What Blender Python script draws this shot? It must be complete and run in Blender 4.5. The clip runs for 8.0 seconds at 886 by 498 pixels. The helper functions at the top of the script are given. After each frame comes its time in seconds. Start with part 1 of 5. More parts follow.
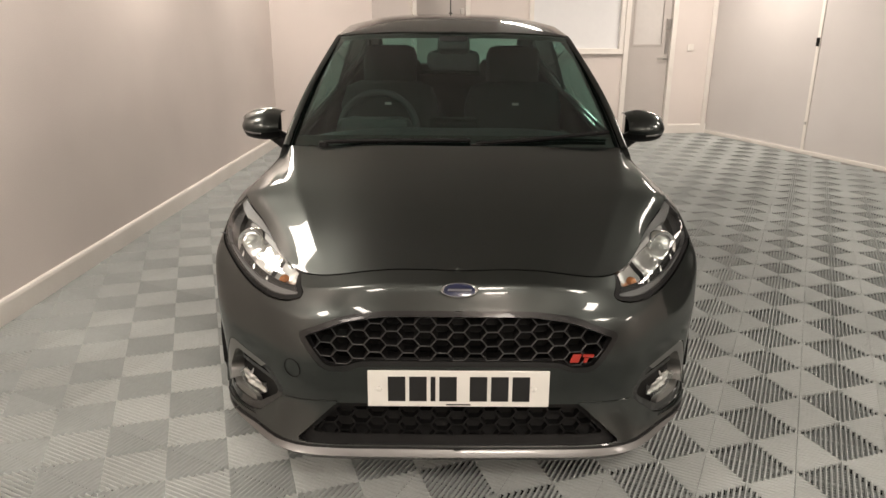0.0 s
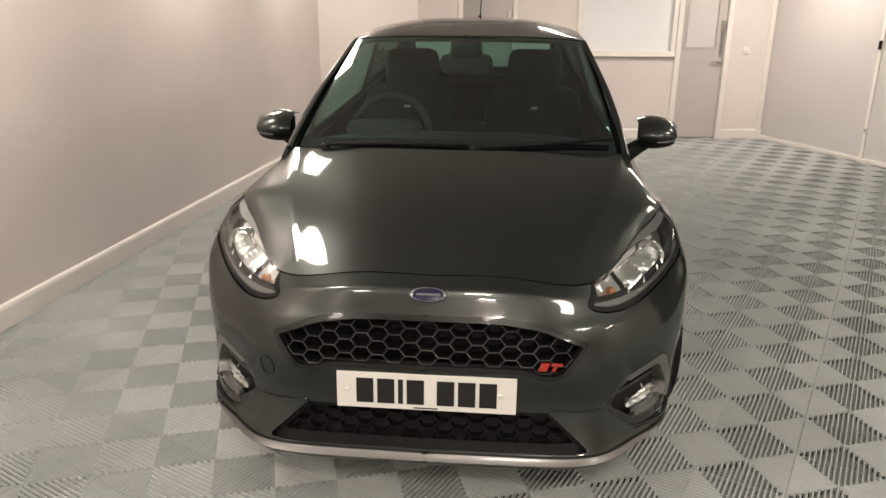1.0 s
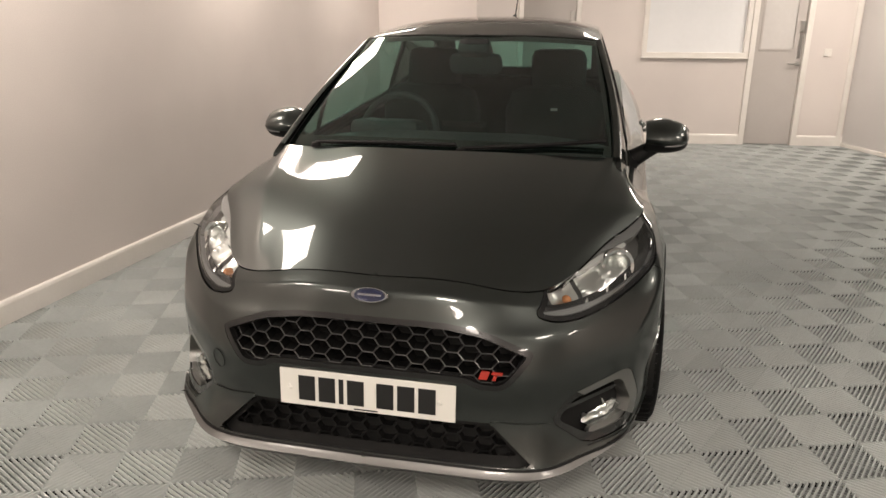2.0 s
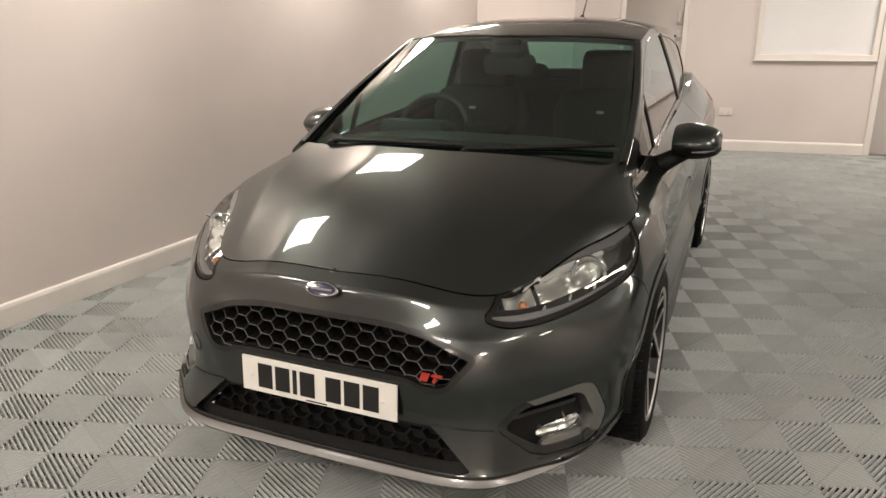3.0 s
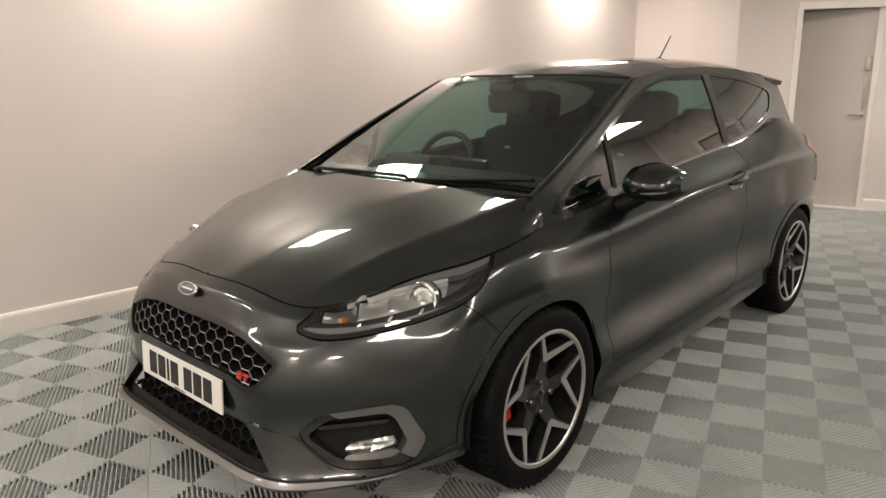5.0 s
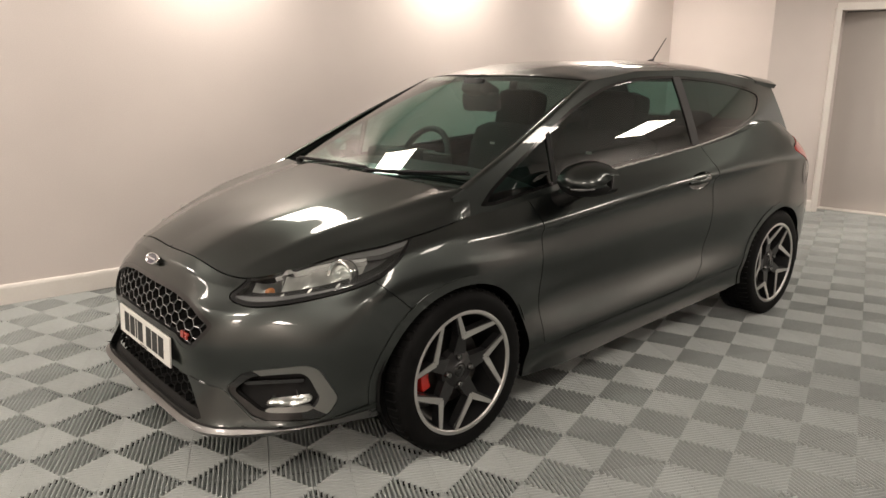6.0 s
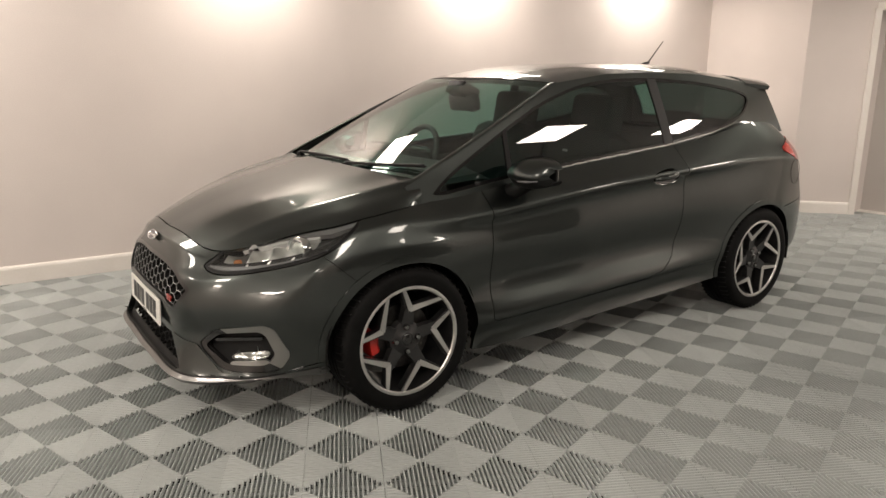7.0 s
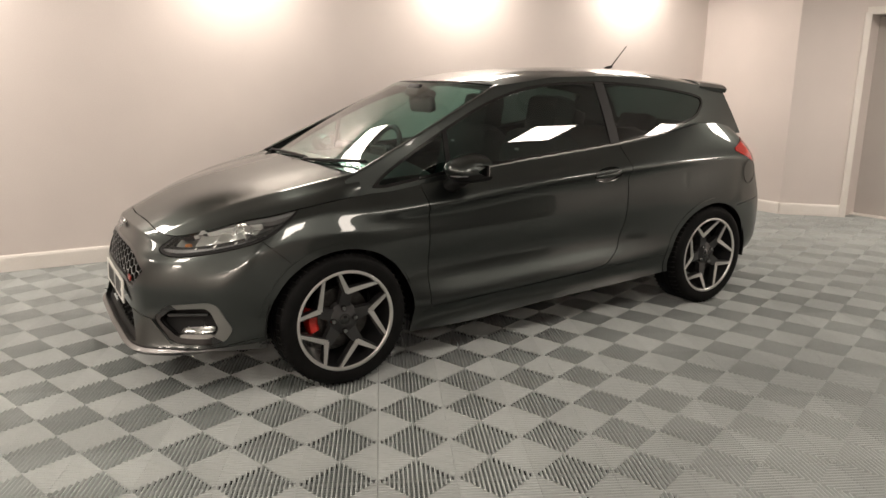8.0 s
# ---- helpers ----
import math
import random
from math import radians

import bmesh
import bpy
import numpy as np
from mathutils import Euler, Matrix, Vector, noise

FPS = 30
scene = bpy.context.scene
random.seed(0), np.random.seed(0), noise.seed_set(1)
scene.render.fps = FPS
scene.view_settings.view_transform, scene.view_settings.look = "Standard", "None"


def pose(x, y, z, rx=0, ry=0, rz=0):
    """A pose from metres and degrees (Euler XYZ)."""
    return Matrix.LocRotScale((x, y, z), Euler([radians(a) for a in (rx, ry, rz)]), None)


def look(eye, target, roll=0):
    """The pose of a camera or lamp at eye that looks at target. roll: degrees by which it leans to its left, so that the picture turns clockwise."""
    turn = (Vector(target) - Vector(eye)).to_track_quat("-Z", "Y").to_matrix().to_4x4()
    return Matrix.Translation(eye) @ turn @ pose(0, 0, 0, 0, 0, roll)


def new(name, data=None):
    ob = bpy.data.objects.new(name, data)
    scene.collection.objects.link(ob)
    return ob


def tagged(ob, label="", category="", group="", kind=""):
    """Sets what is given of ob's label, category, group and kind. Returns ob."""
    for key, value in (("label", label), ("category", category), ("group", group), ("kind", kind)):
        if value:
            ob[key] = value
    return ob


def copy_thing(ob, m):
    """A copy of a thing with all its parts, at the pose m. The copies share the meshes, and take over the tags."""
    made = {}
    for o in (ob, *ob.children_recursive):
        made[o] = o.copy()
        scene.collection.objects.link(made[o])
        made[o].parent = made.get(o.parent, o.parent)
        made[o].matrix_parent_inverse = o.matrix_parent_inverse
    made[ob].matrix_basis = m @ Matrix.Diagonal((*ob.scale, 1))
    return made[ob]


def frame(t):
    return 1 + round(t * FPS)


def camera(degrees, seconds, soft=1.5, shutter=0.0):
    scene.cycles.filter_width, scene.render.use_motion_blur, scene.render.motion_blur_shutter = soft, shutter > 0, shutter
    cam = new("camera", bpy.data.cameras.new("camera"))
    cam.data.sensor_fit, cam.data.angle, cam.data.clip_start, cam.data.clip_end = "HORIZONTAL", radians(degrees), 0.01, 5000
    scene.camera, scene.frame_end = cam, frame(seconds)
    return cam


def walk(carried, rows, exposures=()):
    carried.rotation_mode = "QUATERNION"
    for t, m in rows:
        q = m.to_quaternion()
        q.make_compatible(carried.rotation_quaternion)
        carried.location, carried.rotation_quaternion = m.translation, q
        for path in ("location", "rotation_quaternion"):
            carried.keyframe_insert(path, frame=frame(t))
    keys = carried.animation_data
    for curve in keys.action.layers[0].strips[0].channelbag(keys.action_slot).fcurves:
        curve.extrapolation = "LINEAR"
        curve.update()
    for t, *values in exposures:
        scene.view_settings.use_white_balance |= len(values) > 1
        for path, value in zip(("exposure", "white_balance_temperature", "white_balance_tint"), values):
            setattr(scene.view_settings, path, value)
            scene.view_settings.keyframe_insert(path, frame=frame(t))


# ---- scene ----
cam = camera(63.6, 8.0)
PATH = [
    (0, (-0.051, -1.858, 1.435), (-0.047, 0.046, 0.822), 0.4),
    (0.5, (0.035, -1.865, 1.448), (-0.025, 0.039, 0.836), 0.4),
    (1, (0.209, -1.852, 1.45), (0.04, 0.044, 0.838), 0.4),
    (1.5, (0.392, -1.814, 1.446), (0.114, 0.069, 0.833), 0.5),
    (3, (1.066, -1.588, 1.42), (0.314, 0.166, 0.823), -0.3),
    (3.5, (1.314, -1.494, 1.41), (0.368, 0.166, 0.819), -0.2),
    (4, (1.57, -1.331, 1.386), (0.493, 0.263, 0.84), -0.2),
    (4.2, (1.671, -1.264, 1.384), (0.543, 0.303, 0.863), -0.2),
    (5.3, (2.247, -0.966, 1.335), (0.879, 0.421, 0.883), -0.2),
    (5.5, (2.338, -0.927, 1.349), (0.953, 0.441, 0.887), 0.2),
    (6, (2.629, -0.854, 1.37), (1.168, 0.427, 0.899), 0.4),
    (6.5, (2.975, -0.785, 1.391), (1.422, 0.385, 0.926), 0.1),
    (7, (3.224, -0.664, 1.386), (1.625, 0.441, 0.914), 0.3),
    (7.5, (3.469, -0.537, 1.388), (1.839, 0.523, 0.916), 0.2),
    (8, (3.705, -0.429, 1.382), (2.047, 0.59, 0.921), 0.3),
]
walk(cam, [(t, look(eye, target, roll)) for t, eye, target, roll in PATH])

# ---- light ----
CEIL = 2.56
world = bpy.data.worlds.new("showroom_world")
scene.world = world
world.use_nodes = True
world.node_tree.nodes["Background"].inputs["Color"].default_value = (0.9, 0.85, 0.8, 1)
world.node_tree.nodes["Background"].inputs["Strength"].default_value = 0.02
scene.view_settings.exposure = 0.0
WARM = (1.0, 0.87, 0.765)
# ceiling panels: place and watts; (5.7, -1.3), (3.1, 6.45), (0.9, 5.9) are unseen added fill
PANELS = [(-1.74, y, 19.5) for y in (-2.9, -0.83, 1.24, 3.31, 5.38)] + [(0.45, -2.55, 46.0), (0.9, -4.62, 24.0), (3.4, -4.34, 50.0), (2.6, -1.33, 19.0), (5.7, -1.3, 27.0), (3.1, 0.74, 16.0), (3.1, 2.31, 8.0), (3.1, 4.38, 18.0), (3.1, 6.45, 34.0), (0.9, 5.9, 20.0)]


# ---- materials ----
def material(name, colour, rough=0.5, metal=0.0, coat=0.0, spec=0.5):
    m = bpy.data.materials.new(name)
    m.use_nodes = True
    b = m.node_tree.nodes["Principled BSDF"]
    b.inputs["Base Color"].default_value = (*colour, 1)
    b.inputs["Roughness"].default_value = rough
    b.inputs["Metallic"].default_value = metal
    b.inputs["Coat Weight"].default_value = coat
    b.inputs["Coat Roughness"].default_value = 0.03
    b.inputs["Specular IOR Level"].default_value = spec
    return m


def grain(m, scale, low, high, bump=0.0, scale2=None, rough=None, detail=4.0):
    """Colour variation at two scales, and fine relief, in object coordinates."""
    nt = m.node_tree
    b = nt.nodes["Principled BSDF"]
    tc = nt.nodes.new("ShaderNodeTexCoord")
    n1 = nt.nodes.new("ShaderNodeTexNoise")
    n1.inputs["Scale"].default_value = scale
    n1.inputs["Detail"].default_value = detail
    n2 = nt.nodes.new("ShaderNodeTexNoise")
    n2.inputs["Scale"].default_value = scale2 or scale * 9
    n2.inputs["Detail"].default_value = 3
    nt.links.new(tc.outputs["Object"], n1.inputs["Vector"])
    nt.links.new(tc.outputs["Object"], n2.inputs["Vector"])
    add = nt.nodes.new("ShaderNodeMath")
    add.operation = "MULTIPLY_ADD"
    add.inputs[1].default_value = 0.35
    nt.links.new(n2.outputs["Fac"], add.inputs[0])
    nt.links.new(n1.outputs["Fac"], add.inputs[2])
    ramp = nt.nodes.new("ShaderNodeValToRGB")
    ramp.color_ramp.elements[0].position = 0.45
    ramp.color_ramp.elements[1].position = 0.9
    ramp.color_ramp.elements[0].color = (*low, 1)
    ramp.color_ramp.elements[1].color = (*high, 1)
    nt.links.new(add.outputs[0], ramp.inputs["Fac"])
    nt.links.new(ramp.outputs["Color"], b.inputs["Base Color"])
    if rough:
        mr = nt.nodes.new("ShaderNodeMapRange")
        mr.inputs["From Min"].default_value = 0.3
        mr.inputs["From Max"].default_value = 0.7
        mr.inputs["To Min"].default_value = rough[0]
        mr.inputs["To Max"].default_value = rough[1]
        nt.links.new(n1.outputs["Fac"], mr.inputs["Value"])
        nt.links.new(mr.outputs["Result"], b.inputs["Roughness"])
    if bump:
        bn = nt.nodes.new("ShaderNodeBump")
        bn.inputs["Strength"].default_value = bump
        bn.inputs["Distance"].default_value = 0.002
        nt.links.new(n2.outputs["Fac"], bn.inputs["Height"])
        nt.links.new(bn.outputs["Normal"], b.inputs["Normal"])
    return m


def shine(m, nt_scale, strength):
    """Metallic flake: very fine noise in the base colour."""
    nt = m.node_tree
    b = nt.nodes["Principled BSDF"]
    tc = nt.nodes.new("ShaderNodeTexCoord")
    n = nt.nodes.new("ShaderNodeTexNoise")
    n.inputs["Scale"].default_value = nt_scale
    n.inputs["Detail"].default_value = 1
    mr = nt.nodes.new("ShaderNodeMapRange")
    r = b.inputs["Roughness"].default_value
    mr.inputs["To Min"].default_value = r - strength
    mr.inputs["To Max"].default_value = r + strength
    nt.links.new(tc.outputs["Object"], n.inputs["Vector"])
    nt.links.new(n.outputs["Fac"], mr.inputs["Value"])
    nt.links.new(mr.outputs["Result"], b.inputs["Roughness"])
    return m


def glass_material(name, tint, gloss_rough=0.0, ior=1.5):
    """Thin pane: tinted see-through with a Fresnel-driven gloss."""
    m = bpy.data.materials.new(name)
    m.use_nodes = True
    nt = m.node_tree
    nt.nodes.clear()
    out = nt.nodes.new("ShaderNodeOutputMaterial")
    mix = nt.nodes.new("ShaderNodeMixShader")
    lw = nt.nodes.new("ShaderNodeLayerWeight")
    lw.inputs["Blend"].default_value = 0.5
    power = nt.nodes.new("ShaderNodeMath")
    power.operation = "POWER"
    power.inputs[1].default_value = 5.0
    nt.links.new(lw.outputs["Facing"], power.inputs[0])
    fr = nt.nodes.new("ShaderNodeMapRange")
    fr.inputs["To Min"].default_value = 2 * ((ior - 1) / (ior + 1)) ** 2
    nt.links.new(power.outputs[0], fr.inputs["Value"])
    tr = nt.nodes.new("ShaderNodeBsdfTransparent")
    tr.inputs["Color"].default_value = (*tint, 1)
    gl = nt.nodes.new("ShaderNodeBsdfGlossy")
    gl.inputs["Roughness"].default_value = gloss_rough
    gl.inputs["Color"].default_value = (1, 1, 1, 1)
    nt.links.new(fr.outputs["Result"], mix.inputs["Fac"])
    nt.links.new(tr.outputs["BSDF"], mix.inputs[1])
    nt.links.new(gl.outputs["BSDF"], mix.inputs[2])
    nt.links.new(mix.outputs["Shader"], out.inputs["Surface"])
    return m


def glow(name, colour, strength):
    m = bpy.data.materials.new(name)
    m.use_nodes = True
    b = m.node_tree.nodes["Principled BSDF"]
    b.inputs["Base Color"].default_value = (0.8, 0.8, 0.8, 1)
    b.inputs["Emission Color"].default_value = (*colour, 1)
    b.inputs["Emission Strength"].default_value = strength
    return m


PAINT = shine(material("metallic_grey_paint", (0.055, 0.0615, 0.0585), 0.34, 1.0, 1.0), 900, 0.05)
PAINT.node_tree.nodes["Principled BSDF"].inputs["Coat IOR"].default_value = 1.5
PAINT.node_tree.nodes["Principled BSDF"].inputs["Specular Tint"].default_value = (0.5, 0.52, 0.51, 1)
WALLPAINT = grain(material("wall_paint", (0.6, 0.56, 0.53), 0.65), 0.55, (0.6, 0.552, 0.525), (0.75, 0.692, 0.655), 0.15, 160)
SCREENPAINT = grain(material("partition_panel", (0.5, 0.48, 0.47), 0.5), 0.9, (0.56, 0.54, 0.525), (0.62, 0.6, 0.585), 0.08, 120)
DARKWALL = grain(material("unseen_dark_wall", (0.14, 0.14, 0.14), 0.6), 0.8, (0.055, 0.055, 0.054), (0.075, 0.074, 0.073), 0.1, 140)
WHITE = grain(material("white_gloss_paint", (0.8, 0.77, 0.72), 0.35), 3, (0.74, 0.71, 0.66), (0.82, 0.79, 0.75), 0.05, 60)
DOORPAINT = grain(material("door_paint", (0.5, 0.47, 0.44), 0.45), 1.2, (0.47, 0.44, 0.415), (0.53, 0.5, 0.475), 0.06, 90)
CEILPAINT = grain(material("ceiling_paint", (0.5, 0.49, 0.48), 0.8), 1.5, (0.7, 0.69, 0.68), (0.77, 0.76, 0.75), 0.2, 80)
TILE = grain(material("ribbed_grey_tile", (0.3, 0.3, 0.29), 0.5, 0, 0, 0.25), 1.3, (0.41, 0.436, 0.427), (0.512, 0.545, 0.534), 0.1, 45, (0.4, 0.6))
_nt = TILE.node_tree
_geo, _inf, _hue = _nt.nodes.new("ShaderNodeNewGeometry"), _nt.nodes.new("ShaderNodeObjectInfo"), _nt.nodes.new("ShaderNodeHueSaturation")
for _n in [n for n in _nt.nodes if n.type == "TEX_NOISE"]:
    _nt.links.new(_geo.outputs["Position"], _n.inputs["Vector"])
_val = _nt.nodes.new("ShaderNodeMapRange")
_val.inputs["To Min"].default_value, _val.inputs["To Max"].default_value = 0.94, 1.06
_nt.links.new(_inf.outputs["Random"], _val.inputs["Value"])
_nt.links.new(_val.outputs["Result"], _hue.inputs["Value"])
_nt.links.new([n for n in _nt.nodes if n.type == "VALTORGB"][0].outputs["Color"], _hue.inputs["Color"])
_nt.links.new(_hue.outputs["Color"], _nt.nodes["Principled BSDF"].inputs["Base Color"])
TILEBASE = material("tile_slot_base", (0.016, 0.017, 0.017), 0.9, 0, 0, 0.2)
BLACK = grain(material("black_plastic", (0.02, 0.02, 0.02), 0.5, 0, 0, 0.2), 8, (0.005, 0.005, 0.005), (0.01, 0.01, 0.01), 0.1, 200)
GLOSSBLACK = material("gloss_black", (0.008, 0.008, 0.008), 0.12, 0, 0.5)
RUBBER = grain(material("tyre_rubber", (0.022, 0.022, 0.022), 0.6, 0, 0, 0.1), 14, (0.004, 0.004, 0.004), (0.009, 0.009, 0.009), 0.12, 150)
CHROME = material("chrome", (0.75, 0.75, 0.74), 0.08, 1.0)
SATIN = material("satin_grey_trim", (0.26, 0.26, 0.25), 0.38, 0.9, 0.2)
LIPGREY = material("satin_lip_grey", (0.19, 0.187, 0.182), 0.42, 1.0, 0.4)
PILLARGREY = material("satin_pillar_cover", (0.03, 0.03, 0.03), 0.5, 0.0, 0.0, 0.25)
GRILLEFRAME = material("satin_black_frame", (0.03, 0.03, 0.03), 0.3, 0.7, 0.3)
HOUSING = material("lamp_housing_grey", (0.2, 0.2, 0.2), 0.3, 0.1)
SILVER = material("aluminised_reflector", (0.88, 0.88, 0.86), 0.28, 1.0)
LEDSTRIP = material("frosted_light_guide", (0.5, 0.5, 0.49), 0.25, 0.0, 0.5)
SMOKE = material("smoked_grey_plastic", (0.17, 0.17, 0.172), 0.35, 0.3, 0.0)
MACHINED = shine(material("machined_alloy", (0.68, 0.67, 0.65), 0.33, 0.9, 0.3), 400, 0.06)
NUT = material("dark_zinc_nut", (0.22, 0.22, 0.22), 0.25, 1.0)
ALLOYDARK = material("dark_painted_alloy", (0.035, 0.035, 0.036), 0.34, 0.6, 0.5)
IRON = grain(material("brake_iron", (0.2, 0.19, 0.18), 0.4, 1.0), 30, (0.045, 0.042, 0.04), (0.1, 0.095, 0.09), 0.1, 300)
RED = material("caliper_red", (0.55, 0.02, 0.012), 0.35, 0, 0.6)
BADGERED = material("badge_red", (0.42, 0.035, 0.022), 0.3, 0, 0.6)
BADGEBLUE = material("badge_blue", (0.007, 0.012, 0.05), 0.25, 0, 0.8)
PLATEWHITE = material("plate_white", (0.8, 0.79, 0.74), 0.35, 0, 0.3)
PLATEBLACK = material("plate_black", (0.012, 0.012, 0.012), 0.4)
TAILRED = material("tail_lamp_red", (0.6, 0.025, 0.015), 0.12, 0, 1.0)
AMBER = material("amber_lens", (0.5, 0.19, 0.06), 0.2, 0, 0.6)
FABRIC = grain(material("dark_seat_fabric", (0.02, 0.021, 0.022), 0.85), 6, (0.006, 0.0068, 0.007), (0.013, 0.0138, 0.0145), 0.4, 260)
CABIN = grain(material("dark_cabin_plastic", (0.018, 0.019, 0.02), 0.6), 5, (0.014, 0.016, 0.016), (0.026, 0.028, 0.028), 0.2, 220)
SCREENGLASS = glass_material("windscreen_glass", (0.58, 0.78, 0.72), 0.0, 1.5)
SIDEGLASS = glass_material("side_glass", (0.3, 0.46, 0.42), 0.0, 1.5)
PRIVACY = glass_material("privacy_glass", (0.1, 0.125, 0.12), 0.0, 1.5)
LENS = glass_material("lamp_lens", (0.93, 0.95, 0.95), 0.0, 1.5)
FROST = grain(material("frosted_pane", (0.78, 0.79, 0.8), 0.3), 2, (0.76, 0.77, 0.78), (0.8, 0.81, 0.82))
FROSTDOOR = grain(material("obscured_door_pane", (0.6, 0.58, 0.56), 0.35), 2, (0.56, 0.54, 0.52), (0.63, 0.61, 0.59))
STEEL = material("brushed_steel", (0.55, 0.54, 0.52), 0.28, 1.0)
LEDWHITE = glow("led_diffuser", (1.0, 0.9, 0.8), 9.0)


# ---- mesh helpers ----
def mesh_of(name, bm, mat, smooth=False):
    me = bpy.data.meshes.new(name)
    bm.normal_update()
    bm.to_mesh(me)
    bm.free()
    me.materials.append(mat)
    if smooth:
        me.shade_smooth()
        me.set_sharp_from_angle(angle=radians(38))
    return me


def part(name, bm, mat, parent=None, label="", smooth=True):
    ob = new(name, mesh_of(name, bm, mat, smooth))
    if parent:
        ob.parent = parent
    if label:
        ob["label"] = label
    return ob


def structure(ob, label, category):
    return tagged(ob, label, category, kind="structure")


def add_box(bm, lo, hi, m=None, bevel=0.0):
    lo, hi = Vector(lo), Vector(hi)
    r = bmesh.ops.create_cube(bm, size=1.0, matrix=Matrix.Translation((lo + hi) / 2) @ Matrix.Diagonal((*(hi - lo), 1)))
    vs = r["verts"]
    if bevel:
        es = list({e for v in vs for e in v.link_edges})
        rr = bmesh.ops.bevel(bm, geom=es, offset=bevel, segments=2, affect="EDGES", profile=0.5)
        vs = list({v for f in rr["faces"] for v in f.verts} | {v for v in vs if v.is_valid})
    if m:
        bmesh.ops.transform(bm, matrix=m, verts=vs)
    return vs


def box(lo, hi, m=None, bevel=0.0):
    bm = bmesh.new()
    add_box(bm, lo, hi, m, bevel)
    return bm


def add_prism(bm, pts, z0, z1, m=None):
    """A flat polygon pts (x, y) raised from z0 to z1."""
    a = [bm.verts.new((x, y, z0)) for x, y in pts]
    b = [bm.verts.new((x, y, z1)) for x, y in pts]
    n = len(pts)
    bm.faces.new(a[::-1])
    bm.faces.new(b)
    for i in range(n):
        bm.faces.new((a[i], a[(i + 1) % n], b[(i + 1) % n], b[i]))
    if m:
        bmesh.ops.transform(bm, matrix=m, verts=a + b)
    return a + b


def add_lathe(bm, profile, n=48, m=None):
    """Profile of (radius, height) turned round the z axis."""
    rings = []
    for k in range(n):
        a = 2 * math.pi * k / n
        rings.append([bm.verts.new((r * math.cos(a), r * math.sin(a), h)) for r, h in profile])
    for k in range(n):
        p, q = rings[k], rings[(k + 1) % n]
        for i in range(len(profile) - 1):
            bm.faces.new((p[i], q[i], q[i + 1], p[i + 1]))
    if m:
        bmesh.ops.transform(bm, matrix=m, verts=[v for r in rings for v in r])


def add_tube(bm, pts, r, n=8, closed=False):
    """A round rod of radius r (or one radius a point) along pts."""
    pts = [Vector(p) for p in pts]
    rings = []
    for i, p in enumerate(pts):
        a = pts[(i - 1) % len(pts)] if (closed or i) else p
        b = pts[(i + 1) % len(pts)] if (closed or i < len(pts) - 1) else p
        q = (b - a).normalized().to_track_quat("Z", "Y")
        rr = r[i] if isinstance(r, (list, tuple)) else r
        rings.append([bm.verts.new(p + q @ Vector((rr * math.cos(2 * math.pi * k / n), rr * math.sin(2 * math.pi * k / n), 0))) for k in range(n)])
    m = len(rings)
    for i in range(m if closed else m - 1):
        p, q = rings[i], rings[(i + 1) % m]
        for k in range(n):
            bm.faces.new((p[k], p[(k + 1) % n], q[(k + 1) % n], q[k]))
    if not closed:
        bm.faces.new(rings[0][::-1])
        bm.faces.new(rings[-1])


def spl(t, pts, q):
    """Natural cubic spline through pts at knots t, at q."""
    t, pts, q = np.asarray(t, float), np.asarray(pts, float), np.asarray(q, float)
    n = len(t)
    h = np.diff(t)
    a = np.eye(n)
    rhs = np.zeros((n,) + pts.shape[1:])
    d = np.diff(pts, axis=0) / h.reshape((-1,) + (1,) * (pts.ndim - 1))
    for i in range(1, n - 1):
        a[i, i - 1], a[i, i], a[i, i + 1] = h[i - 1], 2 * (h[i - 1] + h[i]), h[i]
        rhs[i] = 6 * (d[i] - d[i - 1])
    s = np.linalg.solve(a, rhs.reshape(n, -1)).reshape(rhs.shape)
    k = np.clip(np.searchsorted(t, q) - 1, 0, n - 2)
    sh = (-1,) + (1,) * (pts.ndim - 1)
    hk, u, w = h[k].reshape(sh), (q - t[k]).reshape(sh), (t[k + 1] - q).reshape(sh)
    return s[k] * w**3 / (6 * hk) + s[k + 1] * u**3 / (6 * hk) + (pts[k] / hk - s[k] * hk / 6) * w + (pts[k + 1] / hk - s[k + 1] * hk / 6) * u


def chord(net):
    """Mean chord-length knots of a net along its second axis."""
    d = np.linalg.norm(np.diff(net, axis=1), axis=2).mean(0)
    return np.r_[0, np.cumsum(d)]


def net_grid(net, nu, nv, mirror=(True, True), lo=0.0, hi=1.0):
    """A smooth grid (nv, nu, 3) through the lines of a net (lines, columns, 3). mirror: the ends that lie on the car's middle plane."""
    net = np.asarray(net, float)
    c0 = net.shape[1]
    flip = np.array([-1, 1, 1])
    pre = net[:, 2:0:-1] * flip if mirror[0] else net[:, :0]
    post = net[:, -2:-4:-1] * flip if mirror[1] else net[:, :0]
    full = np.concatenate([pre, net, post], axis=1)
    t = chord(full)
    a, b = t[pre.shape[1]], t[pre.shape[1] + c0 - 1]
    q = np.linspace(a, b, nu)
    lines = np.stack([spl(t, ln, q) for ln in full])
    tv = chord(np.swapaxes(lines, 0, 1))
    return spl(tv, lines, np.linspace(tv[0] + lo * (tv[-1] - tv[0]), tv[0] + hi * (tv[-1] - tv[0]), nv))


